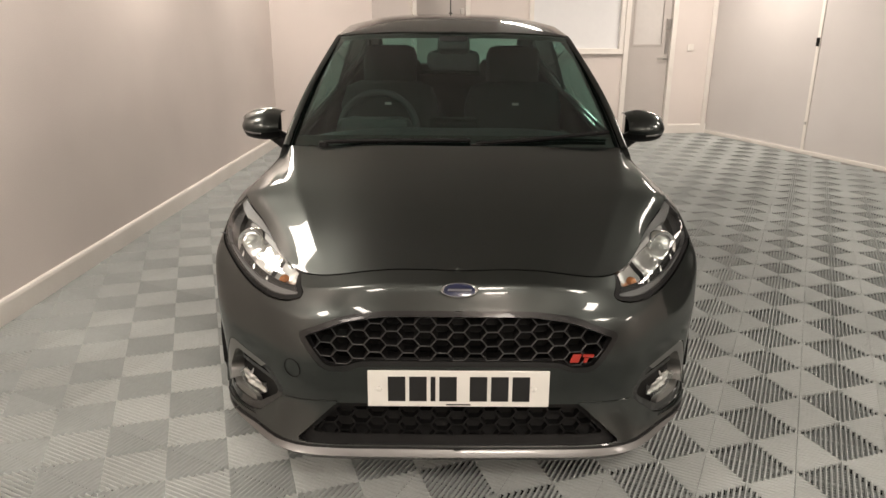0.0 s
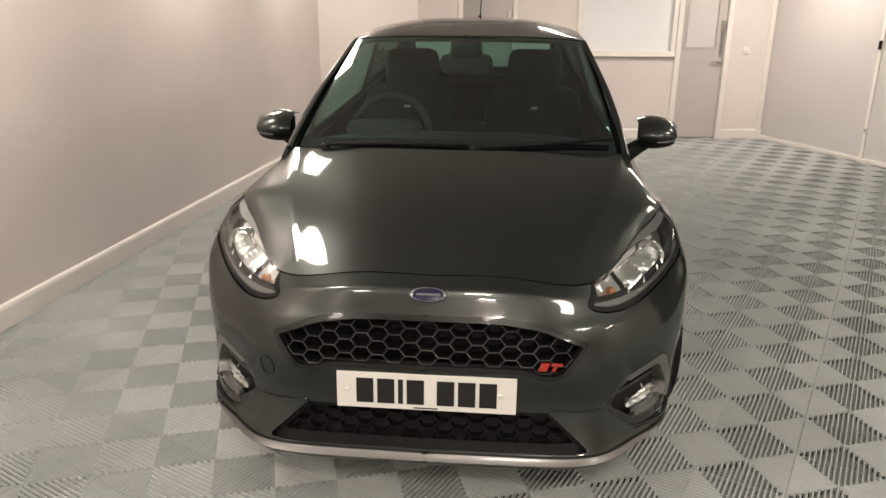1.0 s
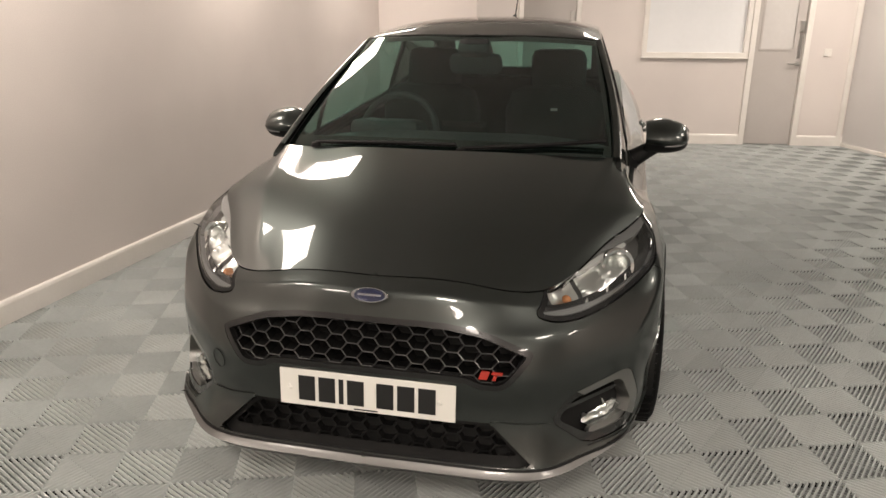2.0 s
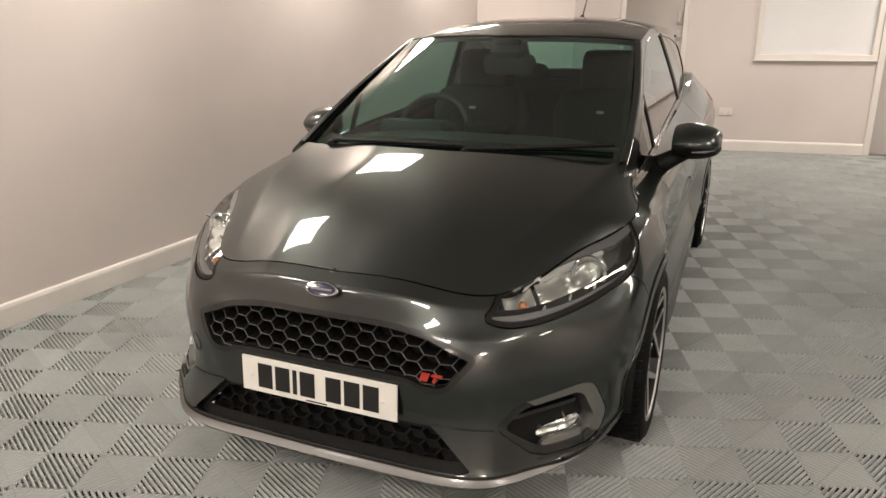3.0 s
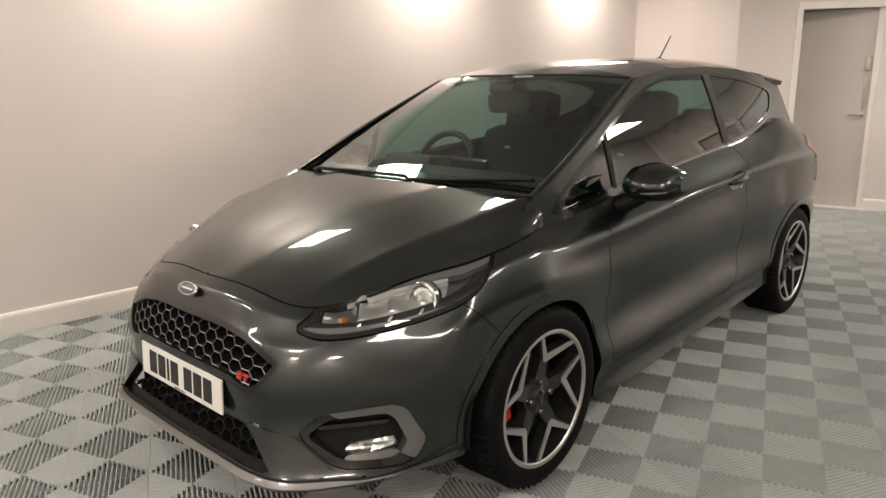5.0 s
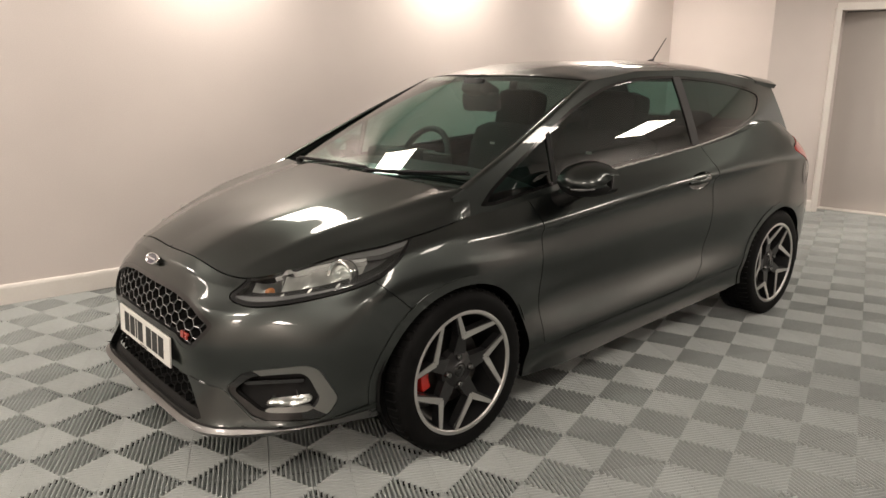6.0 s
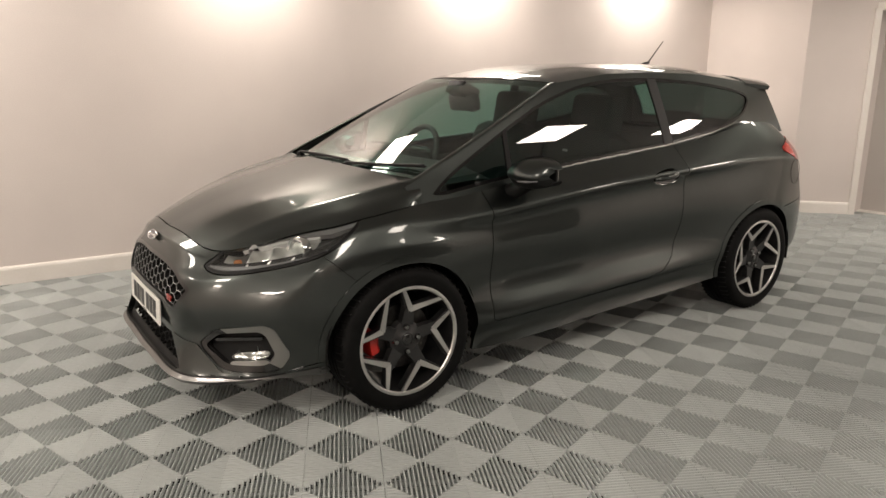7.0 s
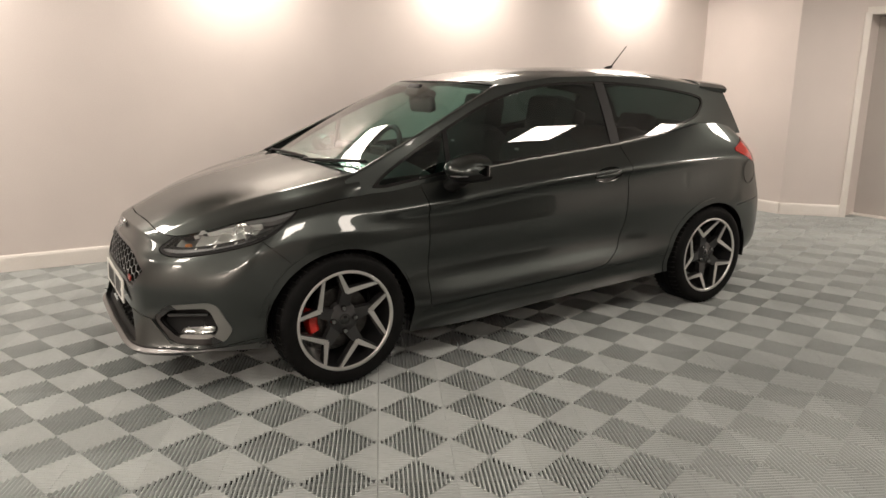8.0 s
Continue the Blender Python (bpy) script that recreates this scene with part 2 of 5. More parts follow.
def sheet(grid):
    nv, nu, _ = grid.shape
    ids = np.arange(nv * nu).reshape(nv, nu)
    f = np.stack([ids[:-1, :-1], ids[:-1, 1:], ids[1:, 1:], ids[1:, :-1]], axis=-1).reshape(-1, 4)
    return grid.reshape(-1, 3).copy(), [tuple(r) for r in f.tolist()]


def clip(sh, fn):
    """The part of a sheet where fn(points) > 0, cut exactly along the line fn = 0."""
    vs, faces = sh
    if not faces:
        return sh
    d = fn(vs)
    keep = d > 0
    quads = np.array([f for f in faces if len(f) == 4], int).reshape(-1, 4)
    others = [f for f in faces if len(f) != 4]
    k4 = keep[quads].sum(1)
    out = [tuple(f) for f in quads[k4 == 4].tolist()]
    todo = [tuple(f) for f in quads[(k4 > 0) & (k4 < 4)].tolist()] + others
    extra, made, base = [], {}, len(vs)
    for f in todo:
        k = [keep[i] for i in f]
        if all(k):
            out.append(f)
        elif any(k):
            poly = []
            for a, b in zip(f, f[1:] + f[:1]):
                if keep[a]:
                    poly.append(a)
                if keep[a] != keep[b]:
                    key = (a, b) if a < b else (b, a)
                    if key not in made:
                        w = d[key[0]] / (d[key[0]] - d[key[1]])
                        made[key] = base + len(extra)
                        extra.append(vs[key[0]] * (1 - w) + vs[key[1]] * w)
                    poly.append(made[key])
            if len(poly) > 2:
                out.append(tuple(poly))
    allv = np.concatenate([vs, np.array(extra)]) if extra else vs
    used = sorted({i for f in out for i in f})
    pos = np.zeros(len(allv), int)
    pos[used] = np.arange(len(used))
    return allv[used], [tuple(pos[list(f)].tolist()) for f in out]


def normals_of(sh):
    vs, faces = sh
    n = np.zeros_like(vs)
    for size in {len(f) for f in faces}:
        f = np.array([f for f in faces if len(f) == size])
        c = np.cross(vs[f[:, 1]] - vs[f[:, 0]], vs[f[:, -1]] - vs[f[:, 0]])
        for k in range(size):
            np.add.at(n, f[:, k], c)
    return n / np.maximum(np.linalg.norm(n, axis=1, keepdims=True), 1e-12)


def moved(sh, by):
    """The sheet shifted along its normals."""
    return sh[0] + normals_of(sh) * by, sh[1]


def panel(shs, thick=0.012, both=False, side=1):
    """A bmesh of sheets with folded-in edges. both: with its mirror image across the car's middle; side=-1: the mirror image alone."""
    bm = bmesh.new()
    for sh in shs if isinstance(shs, list) else [shs]:
        vs, faces = sh
        vs = np.where((np.abs(vs) < 8e-4) & np.array([True, False, False]), 0.0, vs)
        nn = normals_of(sh)
        count = {}
        for f in faces:
            for a, b in zip(f, f[1:] + f[:1]):
                count[(a, b)] = count.get((a, b), 0) + 1
        rim = [(a, b) for a, b in count if (b, a) not in count]
        for sx in (1, -1) if both else (side,):
            fl = np.array([sx, 1, 1])
            bv = [bm.verts.new(p) for p in vs * fl]
            for f in faces:
                try:
                    bm.faces.new([bv[i] for i in (f if sx > 0 else f[::-1])])
                except ValueError:
                    pass
            if thick:
                top, low = {}, {}
                for a, b in rim:
                    if both and abs(vs[a][0]) < 1e-4 and abs(vs[b][0]) < 1e-4:
                        continue
                    for i in (a, b):
                        if i not in top:
                            top[i] = bm.verts.new(vs[i] * fl)
                            low[i] = bm.verts.new((vs[i] - nn[i] * thick) * fl)
                    q = (top[b], top[a], low[a], low[b])
                    bm.faces.new(q if sx > 0 else q[::-1])
    if both:
        mid = [v for v in bm.verts if abs(v.co.x) < 1e-4]
        bmesh.ops.remove_doubles(bm, verts=mid, dist=0.0006)
    return bm


def inside(poly, ix, iy):
    """Signed distance to a polygon, positive inside, of points taken on axes ix and iy (an axis may be a function of the points)."""
    poly = np.asarray(poly, float)

    def fn(p):
        x = ix(p) if callable(ix) else p[:, ix]
        y = iy(p) if callable(iy) else p[:, iy]
        best = np.full(len(p), 1e9)
        odd = np.zeros(len(p), bool)
        for (ax, ay), (bx, by) in zip(poly, np.roll(poly, -1, axis=0)):
            ex, ey = bx - ax, by - ay
            w = np.clip(((x - ax) * ex + (y - ay) * ey) / max(ex * ex + ey * ey, 1e-12), 0, 1)
            best = np.minimum(best, np.hypot(x - ax - w * ex, y - ay - w * ey))
            if ay != by:
                odd ^= ((ay > y) != (by > y)) & (x < ex * (y - ay) / ey + ax)
        return np.where(odd, best, -best)

    return fn


def rounded(poly, times=2, keep=0.25):
    """Corner-cut copy of a closed polygon."""
    p = np.asarray(poly, float)
    for _ in range(times):
        nx = np.roll(p, -1, axis=0)
        p = np.stack([p * (1 - keep) + nx * keep, p * keep + nx * (1 - keep)], axis=1).reshape(-1, 2)
    return p


def less(f, by):
    return lambda p: f(p) - by


def outside(f, by=0.0):
    return lambda p: -f(p) - by


def both_of(*fs):
    return lambda p: np.minimum.reduce([f(p) for f in fs])


# ---- the room ----
def wall(name, p0, p1, z0, z1, mat, holes=(), thick=0.15, label="", category="wall"):
    """A wall between two plan points; its room side lies on the line and its body to the left of p0 -> p1. holes: (s0, s1, z0, z1) along it."""
    p0, p1 = Vector((*p0, 0)), Vector((*p1, 0))
    length = (p1 - p0).length
    m = Matrix.Translation(p0) @ Matrix.Rotation(math.atan2(p1.y - p0.y, p1.x - p0.x), 4, "Z")
    bm = bmesh.new()
    cuts = sorted({0.0, length, *[h[0] for h in holes], *[h[1] for h in holes]})
    for a, b in zip(cuts, cuts[1:]):
        zs = [(z0, z1)]
        for h in holes:
            if h[0] <= a + 1e-6 and h[1] >= b - 1e-6:
                zs = [(q0, q1) for q0, q1 in ((z0, h[2]), (h[3], z1)) if q1 - q0 > 1e-4]
        for q0, q1 in zs:
            add_box(bm, (a, 0, q0), (b, thick, q1))
    bmesh.ops.remove_doubles(bm, verts=bm.verts, dist=1e-5)
    ob = part(name, bm, mat, smooth=False)
    ob.matrix_world = m
    structure(ob, label, category)
    return ob, m, length


def skirting(p0, p1, height=0.122, depth=0.018):
    p0, p1 = Vector((*p0, 0)), Vector((*p1, 0))
    m = Matrix.Translation(p0) @ Matrix.Rotation(math.atan2(p1.y - p0.y, p1.x - p0.x), 4, "Z")
    bm = bmesh.new()
    n = (p1 - p0).length
    pts = [(0.002, 0), (0.002, height), (-depth * 0.45, height), (-depth * 0.8, height - 0.008), (-depth, height - 0.022), (-depth, 0)]
    a = [bm.verts.new((0, y, z)) for y, z in pts]
    b = [bm.verts.new((n, y, z)) for y, z in pts]
    bm.faces.new(a)
    bm.faces.new(b[::-1])
    for i in range(len(pts)):
        j = (i + 1) % len(pts)
        bm.faces.new((a[i], b[i], b[j], a[j]))
    bmesh.ops.recalc_face_normals(bm, faces=bm.faces)
    ob = part("baseboard", bm, WHITE, smooth=False)
    ob.matrix_world = m
    structure(ob, "white painted wooden skirting board along the wall foot", "baseboard")
    return ob


LEFT0, LEFT1 = (-2.43, -5.0), (-2.0, 6.6)
COL0, COL1 = (-0.85, 6.6), (-0.41, 7.0)
BACK0, BACK1 = (0.29, 7.38), (3.48, 7.80)
RIGHT1 = (8.0, -4.6)
wall("wall_left", LEFT0, LEFT1, -0.02, CEIL, WALLPAINT, label="plain pale taupe painted wall washed by ceiling downlights")
wall("wall_alcove", LEFT1, COL0, -0.02, CEIL, WALLPAINT, label="plain pale taupe painted end wall behind the car")
wall("wall_splay", COL0, COL1, -0.02, CEIL, WALLPAINT, label="narrow splayed taupe wall beside the plain door")
back, BM, BLEN = wall("wall_back", BACK0, BACK1, -0.02, CEIL, WALLPAINT, [(0.76, 1.94, 1.05, 2.06), (2.02, 2.64, -0.02, 2.04)],
                      label="taupe painted back wall with a window and a door")
PART1 = (4.457, 5.12)
wall("wall_right", BACK1, PART1, -0.02, CEIL, SCREENPAINT, label="grey folding partition wall of tall flush panels")
MID1 = (5.777, 1.5)
# unseen stretch, kept near black so the car's flank and glass reflect dark
wall("wall_side", PART1, MID1, -0.02, CEIL, DARKWALL, label="plain dark wall beyond the partition, unseen, added to darken reflections")
wall("wall_side_front", MID1, RIGHT1, -0.02, CEIL, WALLPAINT, label="plain taupe painted side wall washed by ceiling panels")
wall("wall_front", RIGHT1, LEFT0, -0.02, CEIL, WALLPAINT, label="plain taupe wall closing the showroom")
skirting(LEFT0, LEFT1)
skirting(LEFT1, COL0)
skirting(COL0, COL1)

# ceiling with recessed panels and downlights
bm = box((-2.8, -5.4, CEIL), (8.6, 8.2, CEIL + 0.12))
structure(part("ceiling", bm, CEILPAINT, smooth=False), "plain white plastered ceiling", "ceiling")


def ceiling_panel(x, y, watts):
    e = tagged(new("ceiling_light"), "square white LED panel set flush in the ceiling, some added unseen as fill", "ceiling light", "ceiling panels")
    e.location = (x, y, CEIL)
    bm = bmesh.new()
    for lo, hi in (((-0.3, -0.3), (0.3, -0.275)), ((-0.3, 0.275), (0.3, 0.3)), ((-0.3, -0.275), (-0.275, 0.275)), ((0.275, -0.275), (0.3, 0.275))):
        add_box(bm, (*lo, -0.012), (*hi, -0.001))
    part("rim", bm, WHITE, e, smooth=False)
    part("diffuser", box((-0.275, -0.275, -0.007), (0.275, 0.275, -0.002)), LEDWHITE, e, smooth=False)
    la = bpy.data.lights.new("panel_lamp", "AREA")
    la.shape, la.size, la.energy, la.color = "SQUARE", 0.54, watts, WARM
    ob = new("panel_lamp", la)
    ob.location, ob.parent = (0, 0, -0.014), e
    ob.visible_glossy = True
    return e


for px, py, watts in PANELS:
    ceiling_panel(px, py, watts)


def local(m, ob):
    ob.matrix_world = m @ ob.matrix_world
    return ob


# back wall: window, glazed door, socket, switch (s runs along the wall, -y into the room)
win = structure(new("window_1"), "white framed internal window with frosted panes", "window")
bm = bmesh.new()
for lo, hi in (((0.735, -0.03, 1.035), (1.975, 0.1, 1.09)), ((0.735, -0.03, 2.02), (1.975, 0.1, 2.08)), ((0.735, -0.03, 1.09), (0.79, 0.1, 2.02)), ((1.92, -0.03, 1.09), (1.975, 0.1, 2.02))):
    add_box(bm, lo, hi, bevel=0.004)
part("window_frame", bm, WHITE, win, smooth=False)
part("window_sill", box((0.725, -0.045, 1.022), (1.985, -0.005, 1.037), bevel=0.003), WHITE, win, smooth=False)
part("pane", box((0.79, 0.02, 1.09), (1.92, 0.028, 2.02)), FROST, win, smooth=False)
win.matrix_world = BM

dr = structure(new("door_2"), "closed taupe door with a glazed upper panel in a white frame", "door")
bm = bmesh.new()
for lo, hi in (((1.985, -0.025, 0), (2.05, 0.12, 2.0)), ((2.61, -0.025, 0), (2.675, 0.12, 2.0)), ((1.985, -0.025, 2.0), (2.675, 0.12, 2.07))):
    add_box(bm, lo, hi, bevel=0.004)
part("door_frame", bm, WHITE, dr, smooth=False)
bm = bmesh.new()
for lo, hi in (((2.055, 0.03, 0.008), (2.605, 0.07, 1.12)), ((2.055, 0.03, 1.12), (2.11, 0.07, 1.995)), ((2.52, 0.03, 1.12), (2.605, 0.07, 1.995)), ((2.11, 0.03, 1.9), (2.52, 0.07, 1.995))):
    add_box(bm, lo, hi)
part("door_leaf", bm, DOORPAINT, dr, smooth=False)
bm = bmesh.new()
for lo, hi in (((2.11, 0.022, 1.12), (2.52, 0.032, 1.14)), ((2.11, 0.022, 1.88), (2.52, 0.032, 1.9)), ((2.11, 0.022, 1.14), (2.128, 0.032, 1.88)), ((2.502, 0.022, 1.14), (2.52, 0.032, 1.88))):
    add_box(bm, lo, hi)
part("glazing_bead", bm, DOORPAINT, dr, smooth=False)
part("pane", box((2.11, 0.045, 1.12), (2.52, 0.051, 1.9)), FROSTDOOR, dr, smooth=False)


def lever(parent, x, y, z, side):
    bm = bmesh.new()
    add_lathe(bm, [(0.0005, 0), (0.026, 0), (0.026, 0.008), (0.011, 0.01), (0.01, 0.045), (0.0005, 0.046)], 20, Matrix.Translation((x, y, z)) @ Matrix.Rotation(math.pi / 2, 4, "X"))
    add_tube(bm, [(x, y - 0.042, z), (x - side * 0.03, y - 0.046, z), (x - side * 0.12, y - 0.046, z - 0.003)], 0.009, 10)
    return part("door_handle", bm, STEEL, parent, "brushed steel lever handle")


lever(dr, 2.575, 0.03, 0.97, 1)
part("push_plate", box((2.555, 0.024, 1.03), (2.595, 0.03, 1.3), bevel=0.002), STEEL, dr, smooth=False)
bm = box((2.55, 0.0, 1.33), (2.6, 0.03, 1.46), bevel=0.006)
add_box(bm, (2.565, -0.006, 1.35), (2.585, 0.002, 1.42), bevel=0.003)
part("door_lock", bm, STEEL, dr, smooth=False)
dr.matrix_world = BM

sw = tagged(new("light_switch"), "square white plastic light switch on the back wall", "switch")
part("plate", box((2.85, -0.012, 1.06), (2.935, -0.001, 1.145), bevel=0.003), WHITE, sw, smooth=False)
part("rocker", box((2.88, -0.018, 1.085), (2.905, -0.01, 1.12), bevel=0.002), WHITE, sw, smooth=False)
sw.matrix_world = BM
so = tagged(new("wall_socket"), "white plastic double wall socket on the back wall", "socket")
part("plate", box((0.42, -0.014, 0.405), (0.567, -0.001, 0.49), bevel=0.003), WHITE, so, smooth=False)
for sx in (0.445, 0.515):
    part("switch", box((sx, -0.019, 0.46), (sx + 0.025, -0.012, 0.478), bevel=0.001), WHITE, so, smooth=False)
    bm = bmesh.new()
    for hx, hz, w in ((0.0085, 0.44, 0.008), (-0.002, 0.422, 0.007), (0.019, 0.422, 0.007)):
        add_box(bm, (sx + hx, -0.0155, hz), (sx + hx + w, -0.0135, hz + 0.005))
    part("pin_hole", bm, BLACK, so, smooth=False)
so.matrix_world = BM
ob = skirting((0, 0), (1.985, 0))
local(BM, ob)
ob = skirting((2.675, 0), (BLEN, 0))
local(BM, ob)

# plain door in its recess
_, LM, LLEN = wall("wall_lintel", (-0.41, 7.0), BACK0, 2.04, CEIL, WALLPAINT, thick=0.35, label="taupe wall above the plain door recess")
ob = part("door_head", box((0.0, -0.02, 2.03), (LLEN, 0.03, 2.1), bevel=0.003), WHITE, smooth=False)
local(LM, ob)
structure(ob, "white painted head trim above the plain door", "trim")
wall("wall_jamb", (-0.41, 7.0), (-0.47, 7.42), -0.02, 2.06, WALLPAINT, label="short taupe side of the door recess")
d1 = structure(new("door_1"), "closed plain taupe flush door with a steel lever handle", "door")
DM = Matrix.Translation((-0.46, 7.33, 0)) @ Matrix.Rotation(math.atan2(0.09, 0.72), 4, "Z")
part("door_leaf", box((0.0, 0.0, 0.012), (0.69, 0.044, 2.03), bevel=0.002), DOORPAINT, d1, smooth=False)
bm = bmesh.new()
add_box(bm, (0.69, -0.03, 0), (0.76, 0.1, 2.05), bevel=0.004)
part("door_frame", bm, WHITE, d1, smooth=False)
lever(d1, 0.64, 0.0, 0.98, 1)
part("push_plate", box((0.625, -0.006, 1.04), (0.665, -0.0005, 1.36), bevel=0.002), STEEL, d1, smooth=False)
bm = box((0.622, -0.03, 1.42), (0.672, 0.001, 1.56), bevel=0.006)
add_box(bm, (0.635, -0.036, 1.44), (0.655, -0.028, 1.51), bevel=0.003)
part("door_lock", bm, STEEL, d1, smooth=False)
part("threshold", box((-0.02, -0.12, 0.0), (0.78, 0.05, 0.012), bevel=0.002), WHITE, d1, "cream painted threshold", smooth=False)
d1.matrix_world = DM
ob = part("door_post", box((-0.02, -0.03, 0.0), (0.04, 0.03, 2.05), bevel=0.004), WHITE, smooth=False)
ob.matrix_world = Matrix.Translation((-0.41, 7.0, 0)) @ Matrix.Rotation(math.atan2(0.4, 0.44), 4, "Z")
structure(ob, "white painted door post at the recess edge", "trim")

ob = part("trim", box((BLEN - 0.075, -0.02, 0.0), (BLEN - 0.02, -0.001, CEIL), bevel=0.004), WHITE, smooth=False)
local(BM, ob)
structure(ob, "cream painted upright corner trim beside the partition", "trim")

# folding partition: floor track, seams and latches
rdir = (Vector((*PART1, 0)) - Vector((*BACK1, 0)))
RLEN = rdir.length
RM = Matrix.Translation((*BACK1, 0)) @ Matrix.Rotation(math.atan2(rdir.y, rdir.x), 4, "Z")
ob = part("baseboard", box((0.0, -0.016, 0.0), (RLEN, -0.001, 0.045), bevel=0.003), WHITE, smooth=False)
local(RM, ob)
structure(ob, "low cream painted track strip along the partition foot", "baseboard")
s0 = 1.66
st = structure(new("trim_post"), "cream painted upright strip between two partition panels", "trim")
part("strip", box((s0 - 0.022, -0.012, 0.046), (s0 + 0.022, -0.001, CEIL), bevel=0.003), WHITE, st, smooth=False)
part("latch", box((s0 - 0.016, -0.03, 1.18), (s0 + 0.016, -0.011, 1.27), bevel=0.004), BLACK, st, "small black latch", smooth=False)
part("bolt", box((s0 - 0.012, -0.026, 0.33), (s0 + 0.012, -0.011, 0.36), bevel=0.003), STEEL, st, smooth=False)
st.matrix_world = RM


# ---- the car: nose towards -y, middle plane x = 0 ----
SIDE_Y = [0.45, 0.62, 0.815, 1.01, 1.28, 1.9, 2.58, 2.97, 3.303, 3.64]
Y_TOP = [0.63, 0.71, 0.83, 0.96, 1.25, 1.9, 2.58, 2.97, 3.303, 3.6]


def level(nose, xs, zs, tail, ys=SIDE_Y):
    """One character line from the middle of the nose round the flank to the middle of the tail."""
    return nose + list(zip(xs, ys, zs)) + tail


bottom_line = level([(0, -0.068, 0.22), (0.26, -0.064, 0.22), (0.484, -0.04, 0.222), (0.632, 0.078, 0.231), (0.744, 0.24, 0.248)],
                    [0.785, 0.8, 0.805, 0.812, 0.835, 0.838, 0.835, 0.818, 0.8, 0.79], [0.235, 0.23, 0.215, 0.2, 0.192, 0.215, 0.24, 0.252, 0.262, 0.28],
                    [(0.7, 3.9, 0.3), (0.4, 4.0, 0.31), (0, 4.03, 0.31)])
lip_line = level([(0, -0.05, 0.241), (0.26, -0.046, 0.241), (0.478, -0.022, 0.243), (0.622, 0.092, 0.254), (0.742, 0.246, 0.27)],
                 [0.8, 0.815, 0.825, 0.824, 0.818, 0.82, 0.82, 0.822, 0.82, 0.81], [0.285, 0.285, 0.275, 0.255, 0.25, 0.27, 0.29, 0.305, 0.315, 0.33],
                 [(0.72, 3.9, 0.34), (0.41, 4.01, 0.35), (0, 4.04, 0.35)])
low_line = level([(0, -0.03, 0.3), (0.26, -0.026, 0.3), (0.474, 0.002, 0.3), (0.622, 0.12, 0.312), (0.745, 0.268, 0.33)],
                 [0.805, 0.825, 0.838, 0.838, 0.838, 0.84, 0.84, 0.839, 0.836, 0.815], [0.365, 0.365, 0.365, 0.335, 0.318, 0.338, 0.362, 0.38, 0.39, 0.4],
                 [(0.735, 3.9, 0.41), (0.42, 4.02, 0.42), (0, 4.05, 0.42)])
mid_line = level([(0, -0.018, 0.4), (0.26, -0.012, 0.4), (0.468, 0.024, 0.4), (0.634, 0.158, 0.407), (0.76, 0.303, 0.425)],
                 [0.818, 0.84, 0.852, 0.838, 0.802, 0.796, 0.804, 0.842, 0.852, 0.825], [0.46, 0.47, 0.48, 0.46, 0.44, 0.455, 0.47, 0.48, 0.49, 0.5],
                 [(0.74, 3.9, 0.52), (0.42, 4.03, 0.53), (0, 4.06, 0.53)])
waist_line = level([(0, -0.028, 0.5), (0.26, -0.02, 0.5), (0.464, 0.02, 0.5), (0.642, 0.16, 0.512), (0.773, 0.32, 0.532)],
                   [0.822, 0.842, 0.855, 0.84, 0.801, 0.795, 0.804, 0.845, 0.858, 0.83], [0.57, 0.59, 0.605, 0.59, 0.572, 0.585, 0.6, 0.612, 0.62, 0.63],
                   [(0.745, 3.88, 0.64), (0.42, 4.0, 0.65), (0, 4.03, 0.65)])
arch_line = level([(0, 0.006, 0.62), (0.26, 0.016, 0.615), (0.46, 0.054, 0.6), (0.642, 0.2, 0.612), (0.774, 0.37, 0.637)],
                  [0.818, 0.836, 0.846, 0.832, 0.802, 0.797, 0.806, 0.84, 0.85, 0.825], [0.662, 0.69, 0.71, 0.7, 0.685, 0.715, 0.742, 0.75, 0.755, 0.762],
                  [(0.74, 3.84, 0.77), (0.42, 3.96, 0.78), (0, 3.99, 0.78)])
crease_line = level([(0, 0.035, 0.697), (0.26, 0.051, 0.69), (0.46, 0.108, 0.66), (0.636, 0.262, 0.692), (0.762, 0.45, 0.733)],
                    [0.792, 0.806, 0.81, 0.805, 0.804, 0.819, 0.826, 0.829, 0.828, 0.808], [0.762, 0.782, 0.792, 0.785, 0.788, 0.848, 0.888, 0.908, 0.918, 0.922],
                    [(0.73, 3.78, 0.91), (0.42, 3.88, 0.92), (0, 3.91, 0.92)], [0.535, 0.665, 0.822, 0.99, 1.27] + SIDE_Y[5:])
under_line = level([(0, 0.024, 0.667), (0.26, 0.038, 0.66), (0.459, 0.087, 0.637), (0.639, 0.235, 0.66), (0.768, 0.42, 0.696)],
                   [0.803, 0.82, 0.826, 0.814, 0.796, 0.799, 0.806, 0.824, 0.832, 0.816], [0.725, 0.747, 0.757, 0.753, 0.762, 0.824, 0.864, 0.884, 0.892, 0.89],
                   [(0.735, 3.8, 0.87), (0.42, 3.91, 0.88), (0, 3.94, 0.88)], [0.5, 0.648, 0.82, 0.995, 1.272] + SIDE_Y[5:])
